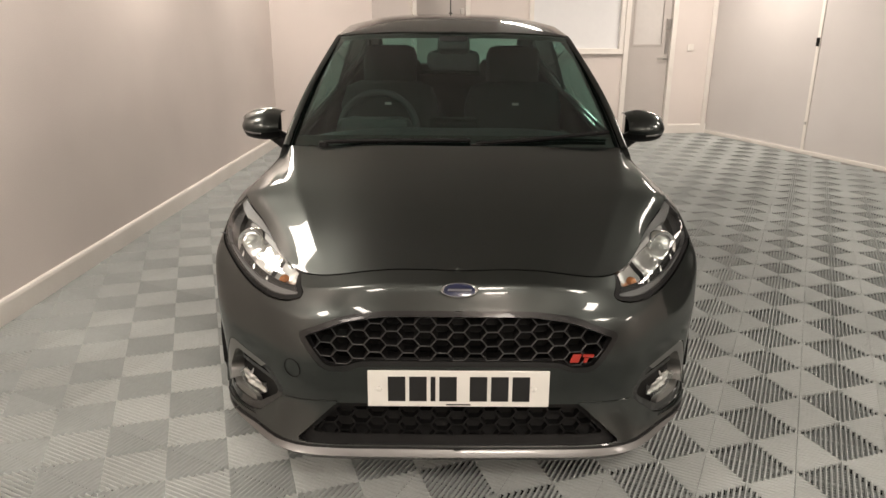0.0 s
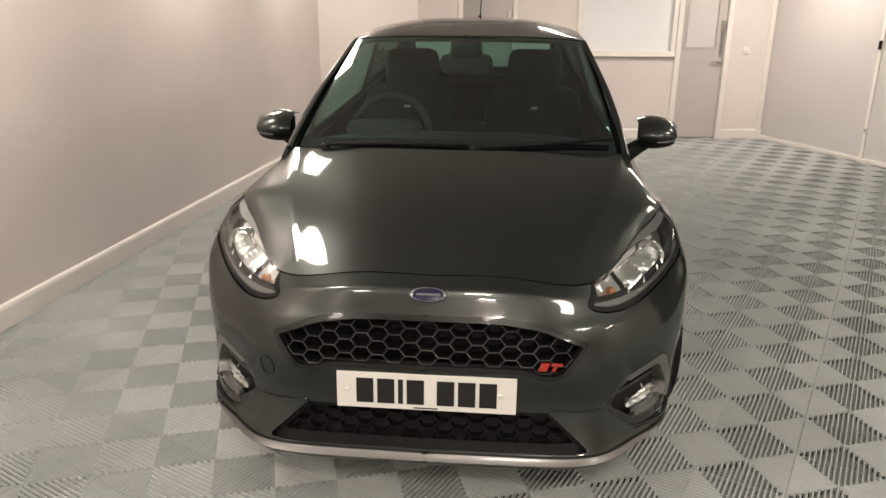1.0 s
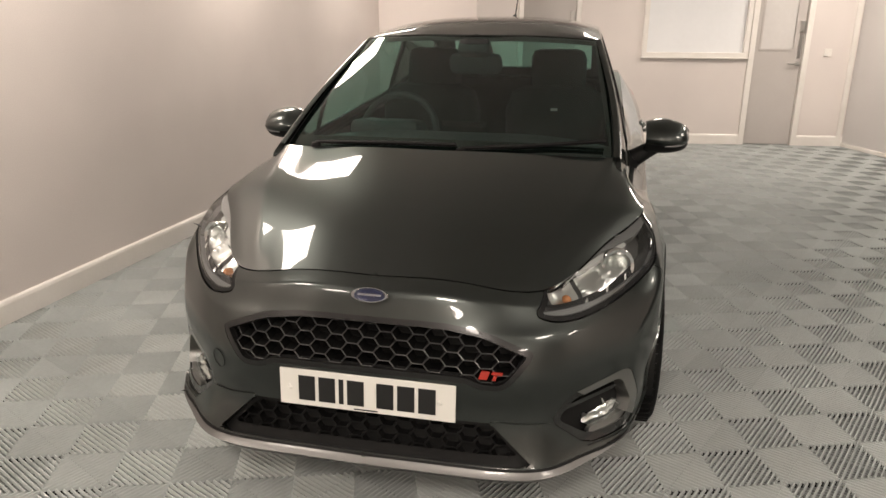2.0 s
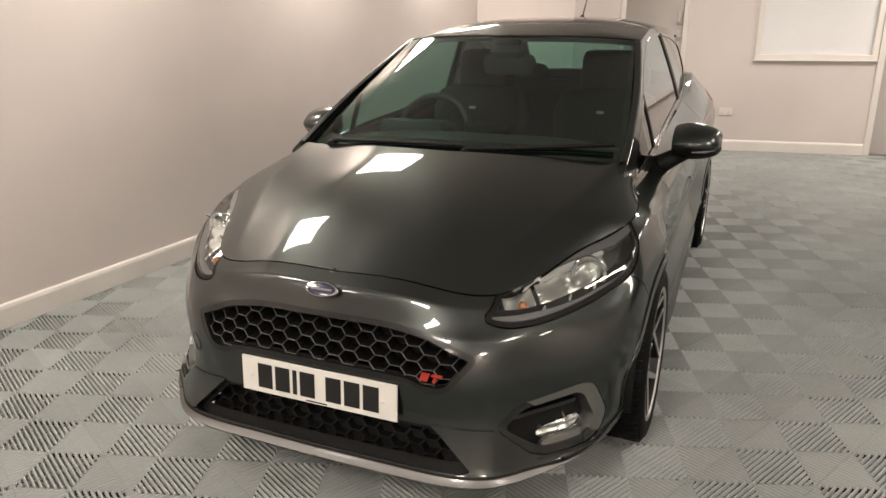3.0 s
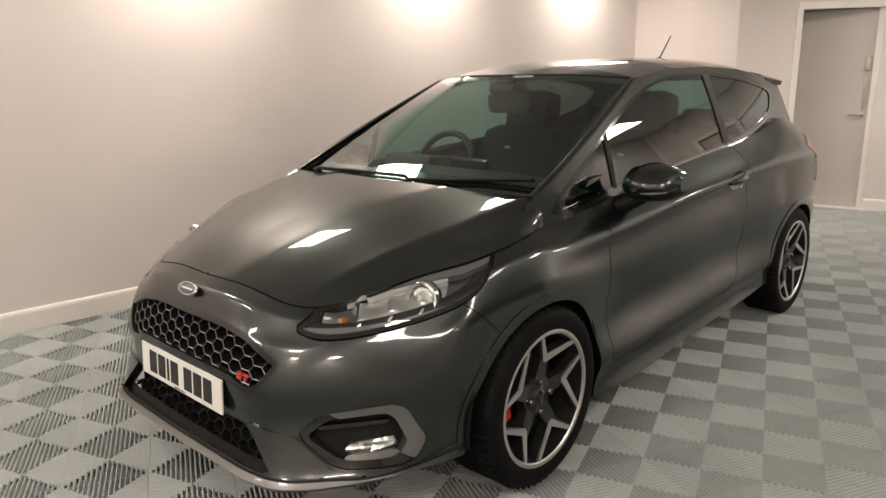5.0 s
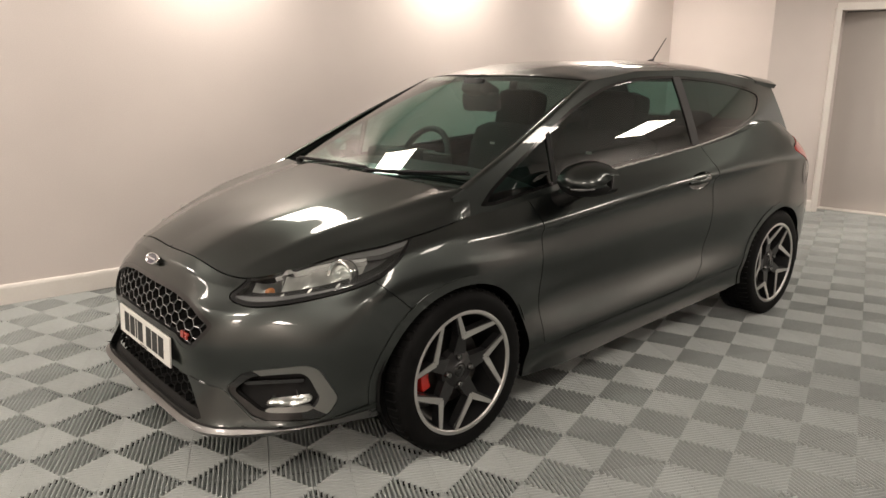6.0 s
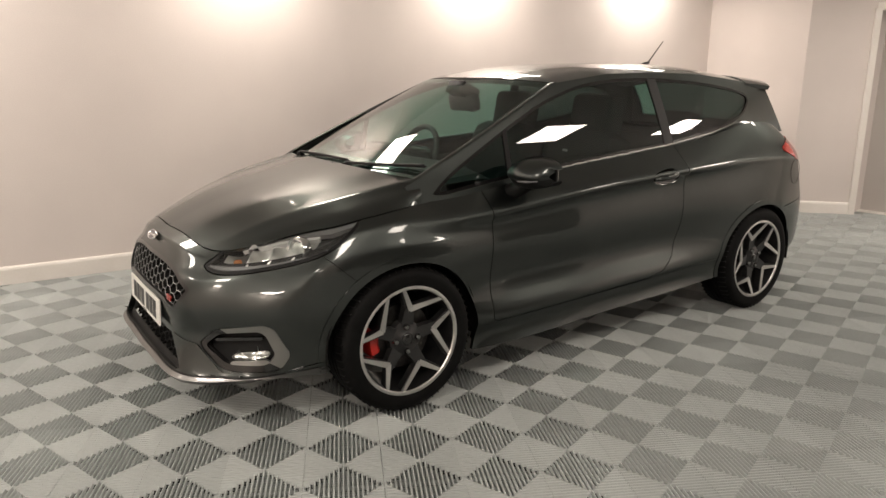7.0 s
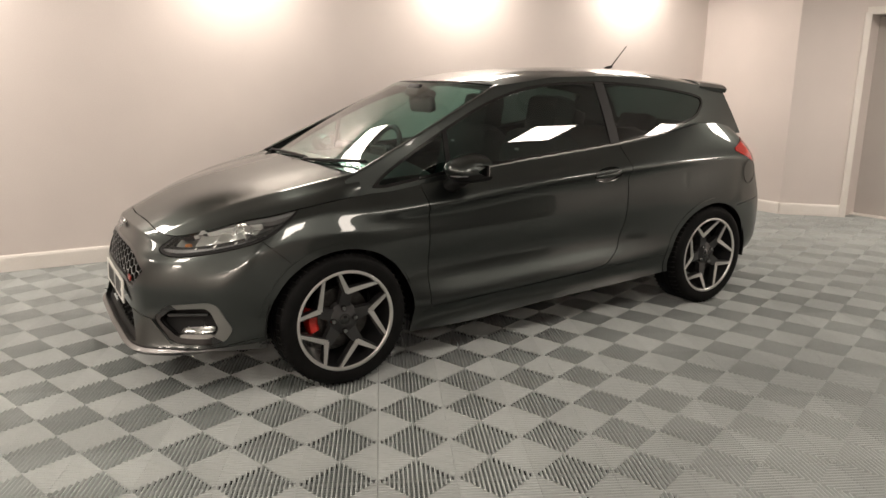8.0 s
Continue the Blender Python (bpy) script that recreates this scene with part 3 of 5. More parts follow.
upper_line = level([(0, 0.056, 0.722), (0.26, 0.072, 0.714), (0.468, 0.136, 0.683), (0.632, 0.335, 0.733), (0.738, 0.505, 0.77)],
                   [0.772, 0.785, 0.785, 0.766, 0.758, 0.768, 0.772, 0.774, 0.77, 0.748], [0.795, 0.812, 0.823, 0.828, 0.85, 0.91, 0.958, 0.99, 1.01, 1.01],
                   [(0.69, 3.75, 0.985), (0.42, 3.85, 0.985), (0, 3.88, 0.985)], [0.582, 0.69, 0.826, 0.975, 1.26] + SIDE_Y[5:9] + [3.62])
belt_line = level([(0, 0.09, 0.74), (0.26, 0.105, 0.733), (0.478, 0.174, 0.706), (0.625, 0.41, 0.768), (0.705, 0.55, 0.8)],
                  [0.748, 0.76, 0.748, 0.718, 0.712, 0.715, 0.71, 0.705, 0.69, 0.66], [0.823, 0.836, 0.849, 0.858, 0.897, 0.966, 1.02, 1.066, 1.12, 1.1],
                  [(0.62, 3.72, 1.06), (0.4, 3.8, 1.05), (0, 3.83, 1.05)], Y_TOP)
BODY = net_grid([bottom_line, lip_line, low_line, mid_line, waist_line, arch_line, under_line, crease_line, upper_line, belt_line], 330, 110)
SHELL = sheet(BODY)
FLAT_V, FLAT_N = SHELL[0], normals_of(SHELL)


def sweep(p):
    """Runs round the front corner: x + y."""
    return p[:, 0] + p[:, 1]


def on_body(s, z):
    """The body's point and outward direction at a front-corner sweep s and height z."""
    k = np.argmin((sweep(FLAT_V) - s) ** 2 + (FLAT_V[:, 2] - z) ** 2 + np.where(FLAT_V[:, 1] > 1.2, 9, 0))
    return Vector(FLAT_V[k]), Vector(FLAT_N[k])


ARCH_R = 0.357


def arch_dist(p, yc):
    """Distance from an axle, squashed so that the opening sits close over the tyre."""
    return np.hypot((p[:, 1] - yc) * 0.985, (p[:, 2] - 0.312) * 1.055)


arch_f = lambda p: arch_dist(p, 0.815) - ARCH_R
arch_r = lambda p: arch_dist(p, 3.303) - ARCH_R
arches = both_of(arch_f, arch_r)
LAMP = rounded([(0.561, 0.657), (0.6, 0.641), (0.68, 0.634), (0.8, 0.641), (0.95, 0.658), (1.1, 0.68), (1.249, 0.712), (1.345, 0.757), (1.405, 0.825), (1.4, 0.95), (0.66, 0.95), (0.652, 0.706), (0.6, 0.675)], 1)
lamp = both_of(inside(LAMP, sweep, 2), lambda p: 0.75 - p[:, 1])
FOG = rounded([(0.563, 0.363), (0.66, 0.425), (0.95, 0.455), (1.01, 0.442), (1.095, 0.335), (1.04, 0.274), (0.72, 0.272)], 1, 0.12)
fog = both_of(inside(FOG, sweep, 2), lambda p: 0.5 - p[:, 1])
FOGIN = rounded([(0.6, 0.36), (0.69, 0.408), (0.93, 0.428), (0.965, 0.41), (1.015, 0.34), (0.975, 0.298), (0.745, 0.294)], 1, 0.12)
fog_in = both_of(inside(FOGIN, sweep, 2), lambda p: 0.5 - p[:, 1])
GRILLE = [(-0.2, 0.648), (0.2, 0.645), (0.33, 0.626), (0.455, 0.576), (0.464, 0.566), (0.455, 0.545), (0.4, 0.478), (0.375, 0.468), (0.325, 0.47), (0.278, 0.49), (-0.2, 0.494)]
grille = both_of(inside(rounded(GRILLE, 1, 0.15), 0, 2), lambda p: 0.3 - p[:, 1])
INTAKE = [(-0.2, 0.372), (0.36, 0.366), (0.475, 0.256), (0.455, 0.247), (-0.2, 0.247)]
intake = both_of(inside(INTAKE, 0, 2), lambda p: 0.3 - p[:, 1])
bumper_line = lambda p: 0.467 + 1.1 * (0.707 - p[:, 2]) - p[:, 1]
DOOR = [(1.255, 1.2), (1.27, 0.9), (1.284, 0.76), (1.272, 0.45), (1.268, 0.32), (1.285, 0.303), (2.3, 0.345), (2.42, 0.365), (2.53, 0.44), (2.585, 0.58), (2.6, 0.8), (2.6, 1.2)]
door = inside(rounded(DOOR, 1, 0.12), 1, 2)
TAILLAMP = rounded([(3.5, 0.965), (3.66, 1.02), (3.9, 1.06), (4.2, 1.02), (4.2, 0.86), (3.72, 0.875), (3.66, 0.9)], 1, 0.15)
tail_lamp = both_of(inside(TAILLAMP, 1, 2), lambda p: p[:, 0] - 0.5)
GAP = 0.0022
rear_bumper = lambda p: np.minimum(p[:, 1] - 3.45, 0.62 + 0.1 * (p[:, 1] - 3.6) - p[:, 2])

car = tagged(new("hatchback_car"), "dark metallic grey three-door hatchback parked on the ribbed floor", "car")

front = clip(SHELL, lambda p: 0.8 - p[:, 1])
front = clip(front, less(bumper_line, GAP))
front = clip(front, arches)
for hole, g in ((lamp, 0.004), (fog, 0.0015), (grille, 0.0), (intake, 0.0)):
    front = clip(front, outside(hole, g))
bumper = part("front_bumper", panel(front, 0.02, True), PAINT, car)
wing = clip(clip(clip(clip(SHELL, lambda p: 1.45 - p[:, 1]), outside(bumper_line, GAP)), arches), outside(lamp, 0.004))
wing = clip(wing, outside(door, GAP))
wing = clip(wing, lambda p: p[:, 2] - 0.3 + 10 * (p[:, 1] < 1.0))
leaf = clip(SHELL, less(door, GAP))
sill = clip(clip(clip(SHELL, outside(door, GAP)), arches), lambda p: np.minimum.reduce([p[:, 1] - 1.0, 3.2 - p[:, 1], 0.3 + 0.0395 * (p[:, 1] - 1.28) - p[:, 2]]))
quarter = clip(clip(clip(SHELL, lambda p: p[:, 1] - 2.3), outside(door, GAP)), arches)
quarter = clip(clip(clip(quarter, outside(rear_bumper, GAP)), outside(tail_lamp, 0.003)), lambda p: np.where(p[:, 1] > 3.2, 1.0, p[:, 2] - 0.3 - 0.0395 * (p[:, 1] - 1.28) - 0.003))
tailb = clip(clip(SHELL, less(rear_bumper, GAP)), arches)
part("rear_bumper", panel(tailb, 0.02, True), PAINT, car)
for sd in (1, -1):
    part("front_wing", panel(wing, 0.012, side=sd), PAINT, car)
    dor = part("door", panel(leaf, 0.012, side=sd), PAINT, car)
    part("sill_skirt", panel(sill, 0.012, side=sd), PAINT, car)
    part("rear_quarter", panel(quarter, 0.012, side=sd), PAINT, car)
    # pull handle in its scooped recess
    bm = bmesh.new()
    add_lathe(bm, [(0.0005, 0.0), (0.6, 0.001), (0.9, 0.004), (1.0, 0.007)], 32, Matrix.Translation((sd * 0.8165, 2.42, 0.876)) @ Matrix.Rotation(math.atan2(0.06, 1), 4, "X") @ Matrix.Rotation(sd * math.pi / 2, 4, "Y") @ Matrix.Diagonal((0.043, 0.105, 1, 1)))
    part("handle_recess", bm, GLOSSBLACK, dor)
    bm = bmesh.new()
    add_tube(bm, [(sd * 0.82, 2.33, 0.868), (sd * 0.838, 2.36, 0.872), (sd * 0.842, 2.42, 0.878), (sd * 0.838, 2.475, 0.884), (sd * 0.82, 2.505, 0.888)], [0.011, 0.014, 0.015, 0.014, 0.011], 12)
    part("handle", bm, PAINT, dor, "body-coloured pull handle")
    part("tail_lamp", panel(clip(moved(SHELL, 0.003), tail_lamp), 0.02, side=sd), TAILRED, car, "red tail lamp")

# inner black shell, wheel housings and floor pan
inner = clip(clip(moved(SHELL, -0.02), lambda p: np.minimum(np.hypot(p[:, 1] - 0.815, p[:, 2] - 0.312), np.hypot(p[:, 1] - 3.303, p[:, 2] - 0.312)) - 0.362), outside(lamp, -0.03))
inner = clip(clip(clip(inner, outside(grille, -0.02)), outside(intake, -0.02)), outside(fog, -0.02))
part("inner_shell", panel(inner, 0, True), BLACK, car)
for yc in (0.815, 3.303):
    for sd in (1, -1):
        bm = bmesh.new()
        n = 28
        prev = None
        for k in range(n + 1):
            a = math.radians(-8 + 196 * k / n)
            y, z = yc + 0.366 * math.cos(a), 0.312 + 0.366 * math.sin(a)
            cur = (bm.verts.new((sd * 0.825, y, z)), bm.verts.new((sd * 0.5, y, z)))
            if prev:
                bm.faces.new((prev[0], prev[1], cur[1], cur[0]))
            prev = cur
        vs = [bm.verts.new((sd * 0.5, yc + 0.366 * math.cos(math.radians(-8 + 196 * k / n)), 0.312 + 0.366 * math.sin(math.radians(-8 + 196 * k / n)))) for k in range(n + 1)]
        bm.faces.new(vs)
        bmesh.ops.remove_doubles(bm, verts=bm.verts, dist=1e-5)
        part("wheel_housing", bm, BLACK, car)
part("floor_pan", box((-0.66, 0.45, 0.225), (0.66, 3.75, 0.25)), BLACK, car, smooth=False)
part("firewall", box((-0.68, 1.0, 0.24), (0.68, 1.03, 0.86)), BLACK, car, smooth=False)

# black arch lips
for yc in (0.815, 3.303):
    for sd in (1, -1):
        ring = clip(clip(moved(SHELL, 0.004), lambda p: 0.388 - arch_dist(p, yc)), lambda p: arch_dist(p, yc) - ARCH_R + 0.003)
        ring = clip(ring, lambda p: p[:, 2] - 0.24)
        part("arch_lip", panel(ring, 0.03, side=sd), PAINT, car)

# bonnet
centre = [(0, 0.09, 0.74), (0, 0.3, 0.828), (0, 0.6, 0.912), (0, 0.9, 0.966)]
rib = [(0.25, 0.104, 0.7335), (0.28, 0.31, 0.823), (0.32, 0.61, 0.905), (0.37, 0.915, 0.962)]
shoulder = [(0.4, 0.142, 0.7225), (0.49, 0.36, 0.809), (0.59, 0.66, 0.892), (0.655, 0.955, 0.952)]
blend = lambda a, b, f: [tuple(p + (q - p) * f for p, q in zip(u, v)) for u, v in zip(a, b)]
flank = [(0.445, 0.159, 0.7125), (0.58, 0.385, 0.785), (0.7, 0.68, 0.865), (0.7, 0.965, 0.91)]
edge = [(0.478, 0.175, 0.7065), (0.632, 0.415, 0.77), (0.758, 0.71, 0.837), (0.717, 0.958, 0.86)]
HOOD = net_grid(np.swapaxes(np.array([centre, rib, blend(shoulder, rib, 0.13), shoulder, blend(shoulder, flank, 0.3), flank, edge]), 0, 1), 60, 60, (True, False))
HOOD = np.swapaxes(HOOD, 0, 1)[::-1]
lead = BODY[-1][BODY[-1][:, 1] < 0.19]
lead = lead[np.argsort(lead[:, 0])]
ease = (1 - np.linspace(0, 1, HOOD.shape[1])) ** 3
for r in range(HOOD.shape[0]):
    x0, y0, z0 = HOOD[r, 0]
    HOOD[r, :, 1] += (np.interp(x0, lead[:, 0], lead[:, 1]) + 0.0045 - y0) * ease
    HOOD[r, :, 2] += (np.interp(x0, lead[:, 0], lead[:, 2]) + 0.002 - z0) * ease
top = BODY[-1][(BODY[-1][:, 1] > 0.15) & (BODY[-1][:, 1] < 1.0) & (BODY[-1][:, 0] > 0.4)]
ease = (1 - np.linspace(0, 1, HOOD.shape[0])) ** 6
for c in range(HOOD.shape[1]):
    x0, y0, z0 = HOOD[0, c]
    HOOD[:, c, 0] += (np.interp(y0, top[:, 1], top[:, 0]) - 0.002 - x0) * ease
    HOOD[:, c, 2] += (np.interp(y0, top[:, 1], top[:, 2]) + 0.004 - z0) * ease
bonnet_sheet = sheet(HOOD)
part("bonnet", panel(bonnet_sheet, 0.015, True), PAINT, car)


def flat_x(y, z):
    """Half width of the glasshouse side."""
    dz = z - 0.95
    return 0.712 - 0.27 * dz - 0.18 * dz * np.abs(dz) - 0.03 * (np.clip(1.5 - y, 0, 1) / 0.55) ** 2 - 0.04 * (np.clip(y - 2.8, 0, 2) / 0.8) ** 2


yy, zz = np.meshgrid(np.linspace(0.9, 3.84, 240), np.linspace(0.84, 1.43, 70))
SIDE = sheet(np.stack([flat_x(yy, zz), yy, zz], axis=-1))
DLO = rounded([(1.0, 0.872), (1.44, 0.935), (1.9, 0.972), (2.557, 1.022), (2.9, 1.066), (3.15, 1.108), (3.34, 1.16), (3.43, 1.235), (3.43, 1.285), (3.3, 1.315), (3.0, 1.354), (2.57, 1.38), (2.2, 1.372), (1.95, 1.337), (1.7, 1.262), (1.426, 1.137), (1.2, 1.018), (1.08, 0.945)], 1, 0.2)
dlo = inside(DLO, 1, 2)
RAIL_Y = [0.9, 0.963, 1.4, 1.822, 2.2, 2.6, 3.0, 3.4, 3.62, 3.9]
RAIL_Z = [0.93, 0.958, 1.16, 1.352, 1.398, 1.408, 1.398, 1.362, 1.33, 1.28]
rail = lambda p: np.interp(p[:, 1], RAIL_Y, RAIL_Z) - p[:, 2]
BELT = np.array([(b[1], b[2]) for b in belt_line[6:16]])
hind = lambda p: 3.67 + (1.34 - p[:, 2]) * 0.42 - p[:, 1]
above_belt = lambda p: p[:, 2] - np.interp(p[:, 1], BELT[:, 0], BELT[:, 1]) + 0.012
pillars = clip(clip(clip(clip(SIDE, rail), hind), above_belt), outside(dlo, 0.0))
cabin_side = clip(clip(clip(clip(SIDE, rail), hind), above_belt), dlo)
trim_ring = clip(cabin_side, lambda p: 0.014 - dlo(p))
glass_all = moved(clip(cabin_side, less(dlo, 0.0135)), -0.004)
div = lambda p: p[:, 1] - 1.445 - 0.03 * (p[:, 2] - 1.0)
bp = lambda p: p[:, 1] - 2.575 + 0.12 * (p[:, 2] - 1.02)
for sd in (1, -1):
    part("pillar_and_rail", panel(pillars, 0.02, side=sd), PAINT, car)
    part("window_trim", panel(moved(trim_ring, 0.001), 0.008, side=sd), GLOSSBLACK, car)
    part("sail_glass", panel(clip(glass_all, lambda p: -div(p) - 0.012), 0, side=sd), SIDEGLASS, car)
    part("door_glass", panel(clip(clip(glass_all, less(div, 0.012)), lambda p: -bp(p) - 0.02), 0, side=sd), SIDEGLASS, car)
    part("quarter_glass", panel(clip(glass_all, less(bp, 0.045)), 0, side=sd), PRIVACY, car, "dark privacy glass")
    part("divider_bar", panel(moved(clip(clip(cabin_side, lambda p: 0.013 - np.abs(div(p))), less(dlo, 0.004)), 0.002), 0.012, side=sd), BLACK, car)
    part("b_pillar", panel(moved(clip(clip(cabin_side, lambda p: np.minimum(bp(p) + 0.022, 0.047 - bp(p))), less(dlo, 0.004)), 0.002), 0.012, side=sd), PILLARGREY, car, "satin grey B-pillar cover")
    # polished strip under the glass
    strip = clip(clip(SIDE, lambda p: 0.0045 - np.abs(p[:, 2] - np.interp(p[:, 1], BELT[:, 0], BELT[:, 1]) - 0.004)), lambda p: np.minimum(p[:, 1] - 1.5, 3.2 - p[:, 1]))
    part("belt_strip", panel(moved(strip, 0.004), 0.006, side=sd), SATIN, car)

# ledge that closes the shoulder under the rear side glass
top = BODY[-1][(BODY[-1][:, 1] > 2.3) & (BODY[-1][:, 1] < 3.72) & (BODY[-1][:, 0] > 0.5)]
ledge = np.stack([np.stack([np.maximum(flat_x(top[:, 1], top[:, 2] + 0.006) - 0.012, 0.3) * (1 - f) + top[:, 0] * f, top[:, 1], top[:, 2] + 0.006 * (1 - f) - 0.0005], axis=-1) for f in np.linspace(0, 1, 4)])
for sd in (1, -1):
    part("shoulder_ledge", panel(sheet(ledge), 0, side=sd), PAINT, car)

# roof
ROOF_Y = [1.69, 2.0, 2.5, 3.0, 3.4, 3.66]
ROOF_C = [1.374, 1.43, 1.462, 1.457, 1.418, 1.378]
ry = np.linspace(0, 1, 90)
tt = np.linspace(1, 0, 44)
rows = []
for t in tt:
    y0 = 1.70 + 0.13 * t**2.2
    y = y0 + (3.64 - 0.06 * t**2 - y0) * ry
    zr = np.interp(y, RAIL_Y, RAIL_Z)
    xr = flat_x(y, zr)
    zc = spl(ROOF_Y, np.array(ROOF_C), y)
    rows.append(np.stack([xr * t, y, zr + (zc - zr) * (1 - t**3.2)], axis=-1))
ROOF = sheet(np.array(rows))
part("roof", panel(ROOF, 0.02, True), PAINT, car)
# roof spoiler
sp_net = [[(0.0, 3.5, 1.404), (0.3, 3.5, 1.398), (0.5, 3.47, 1.375), (0.56, 3.44, 1.35)],
          [(0.0, 3.62, 1.398), (0.3, 3.61, 1.392), (0.5, 3.58, 1.368), (0.562, 3.55, 1.342)],
          [(0.0, 3.8, 1.385), (0.3, 3.79, 1.378), (0.5, 3.74, 1.354), (0.568, 3.69, 1.33)]]
sp = net_grid(sp_net, 30, 16, (True, False))
part("roof_spoiler", panel(sheet(sp), 0.025, True), PAINT, car)

# windscreen
ws_net = [[(0, 0.93, 0.962), (0.35, 0.945, 0.96), (0.6, 0.985, 0.953), (0.672, 1.0, 0.953)],
          [(0, 1.32, 1.192), (0.31, 1.335, 1.19), (0.54, 1.39, 1.172), (0.622, 1.42, 1.16)],
          [(0, 1.7, 1.372), (0.3, 1.715, 1.369), (0.5, 1.775, 1.358), (0.572, 1.822, 1.35)]]
WS = net_grid(ws_net, 40, 40, (True, False))
ws_sheet = sheet(WS)
uv_x = np.tile(np.linspace(0, 1, 40), 40)
part("windscreen", panel(moved(ws_sheet, -0.002), 0, True), SCREENGLASS, car)
band = (np.array(ws_sheet[0]), [f for f in ws_sheet[1] if min(uv_x[i] for i in f) > 0.93 or max(f) >= 38 * 40 - 1 or min(f) < 3 * 40])
part("black_border", panel(moved(band, -0.005), 0, True), GLOSSBLACK, car)
# A-pillar fillet between glass and side rail
for sd in (1, -1):
    bm = bmesh.new()
    prev = None
    for k in range(30):
        y = 0.955 + (1.84 - 0.955) * k / 29
        z = float(np.interp(y, RAIL_Y, RAIL_Z))
        xs = float(flat_x(y, z))
        cur = [bm.verts.new((sd * (xs + 0.002), y, z - 0.004)), bm.verts.new((sd * (xs - 0.004), y - 0.001, z + 0.004)), bm.verts.new((sd * (xs - 0.014), y - 0.003, z + 0.006)), bm.verts.new((sd * (xs - 0.027), y - 0.006, z + 0.002))]
        if prev:
            for a in range(3):
                q = (prev[a], cur[a], cur[a + 1], prev[a + 1])
                bm.faces.new(q if sd > 0 else q[::-1])
        prev = cur
    part("a_pillar", bm, PAINT, car)

# scuttle, wipers
sc_net = [[(0, 0.885, 0.94), (0.35, 0.9, 0.938), (0.6, 0.945, 0.925), (0.664, 0.965, 0.905)],
          [(0, 0.97, 0.955), (0.35, 0.985, 0.953), (0.6, 1.03, 0.942), (0.664, 1.05, 0.93)]]
part("scuttle_panel", panel(sheet(net_grid(sc_net, 30, 6, (True, False))), 0, True), BLACK, car)
for pts in ([(0.08, 0.93, 0.972), (0.3, 0.955, 0.985), (0.62, 1.03, 1.005)], [(-0.52, 0.955, 0.972), (-0.25, 0.945, 0.98), (0.06, 0.945, 0.982)]):
    bm = bmesh.new()
    add_tube(bm, pts, 0.007, 8)
    add_tube(bm, [(p[0], p[1] + 0.012, p[2] - 0.006) for p in pts], 0.005, 6)
    add_lathe(bm, [(0.0005, 0.02), (0.018, 0.018), (0.02, 0.0)], 16, Matrix.Translation((pts[0][0], pts[0][1], pts[0][2] - 0.02)))
    part("wiper", bm, BLACK, car)
# tailgate glass and panel
tg = net_grid([[(0, 3.66, 1.365), (0.3, 3.655, 1.36), (0.53, 3.62, 1.33)], [(0, 3.78, 1.2), (0.33, 3.765, 1.198), (0.57, 3.71, 1.185)], [(0, 3.86, 1.04), (0.36, 3.84, 1.04), (0.62, 3.74, 1.05)]], 30, 16, (True, False))
tgs = sheet(tg[::-1])
part("rear_window", panel(clip(clip(tgs, lambda p: 0.5 - p[:, 0]), lambda p: np.minimum(1.34 - p[:, 2], p[:, 2] - 1.1)), 0, True), SIDEGLASS, car)
part("tailgate", panel(clip(tgs, lambda p: np.maximum(p[:, 0] - 0.5, np.maximum(p[:, 2] - 1.34, 1.1 - p[:, 2]))), 0.02, True), PAINT, car)

# aerial
bm = bmesh.new()
add_tube(bm, [(0, 3.135, 1.448), (0, 3.165, 1.466), (0, 3.2, 1.476)], [0.02, 0.014, 0.007], 12)
add_tube(bm, [(0, 3.185, 1.47), (0, 3.325, 1.612)], [0.0045, 0.003], 8)
part("aerial", bm, BLACK, car)


# grille: satin frame, honeycomb, backing
def grille_y(x, z):
    k = np.argmin((FLAT_V[:, 0] - abs(x)) ** 2 + (FLAT_V[:, 2] - z) ** 2 + np.where(FLAT_V[:, 1] > 0.35, 9, 0))
    return FLAT_V[k][1]


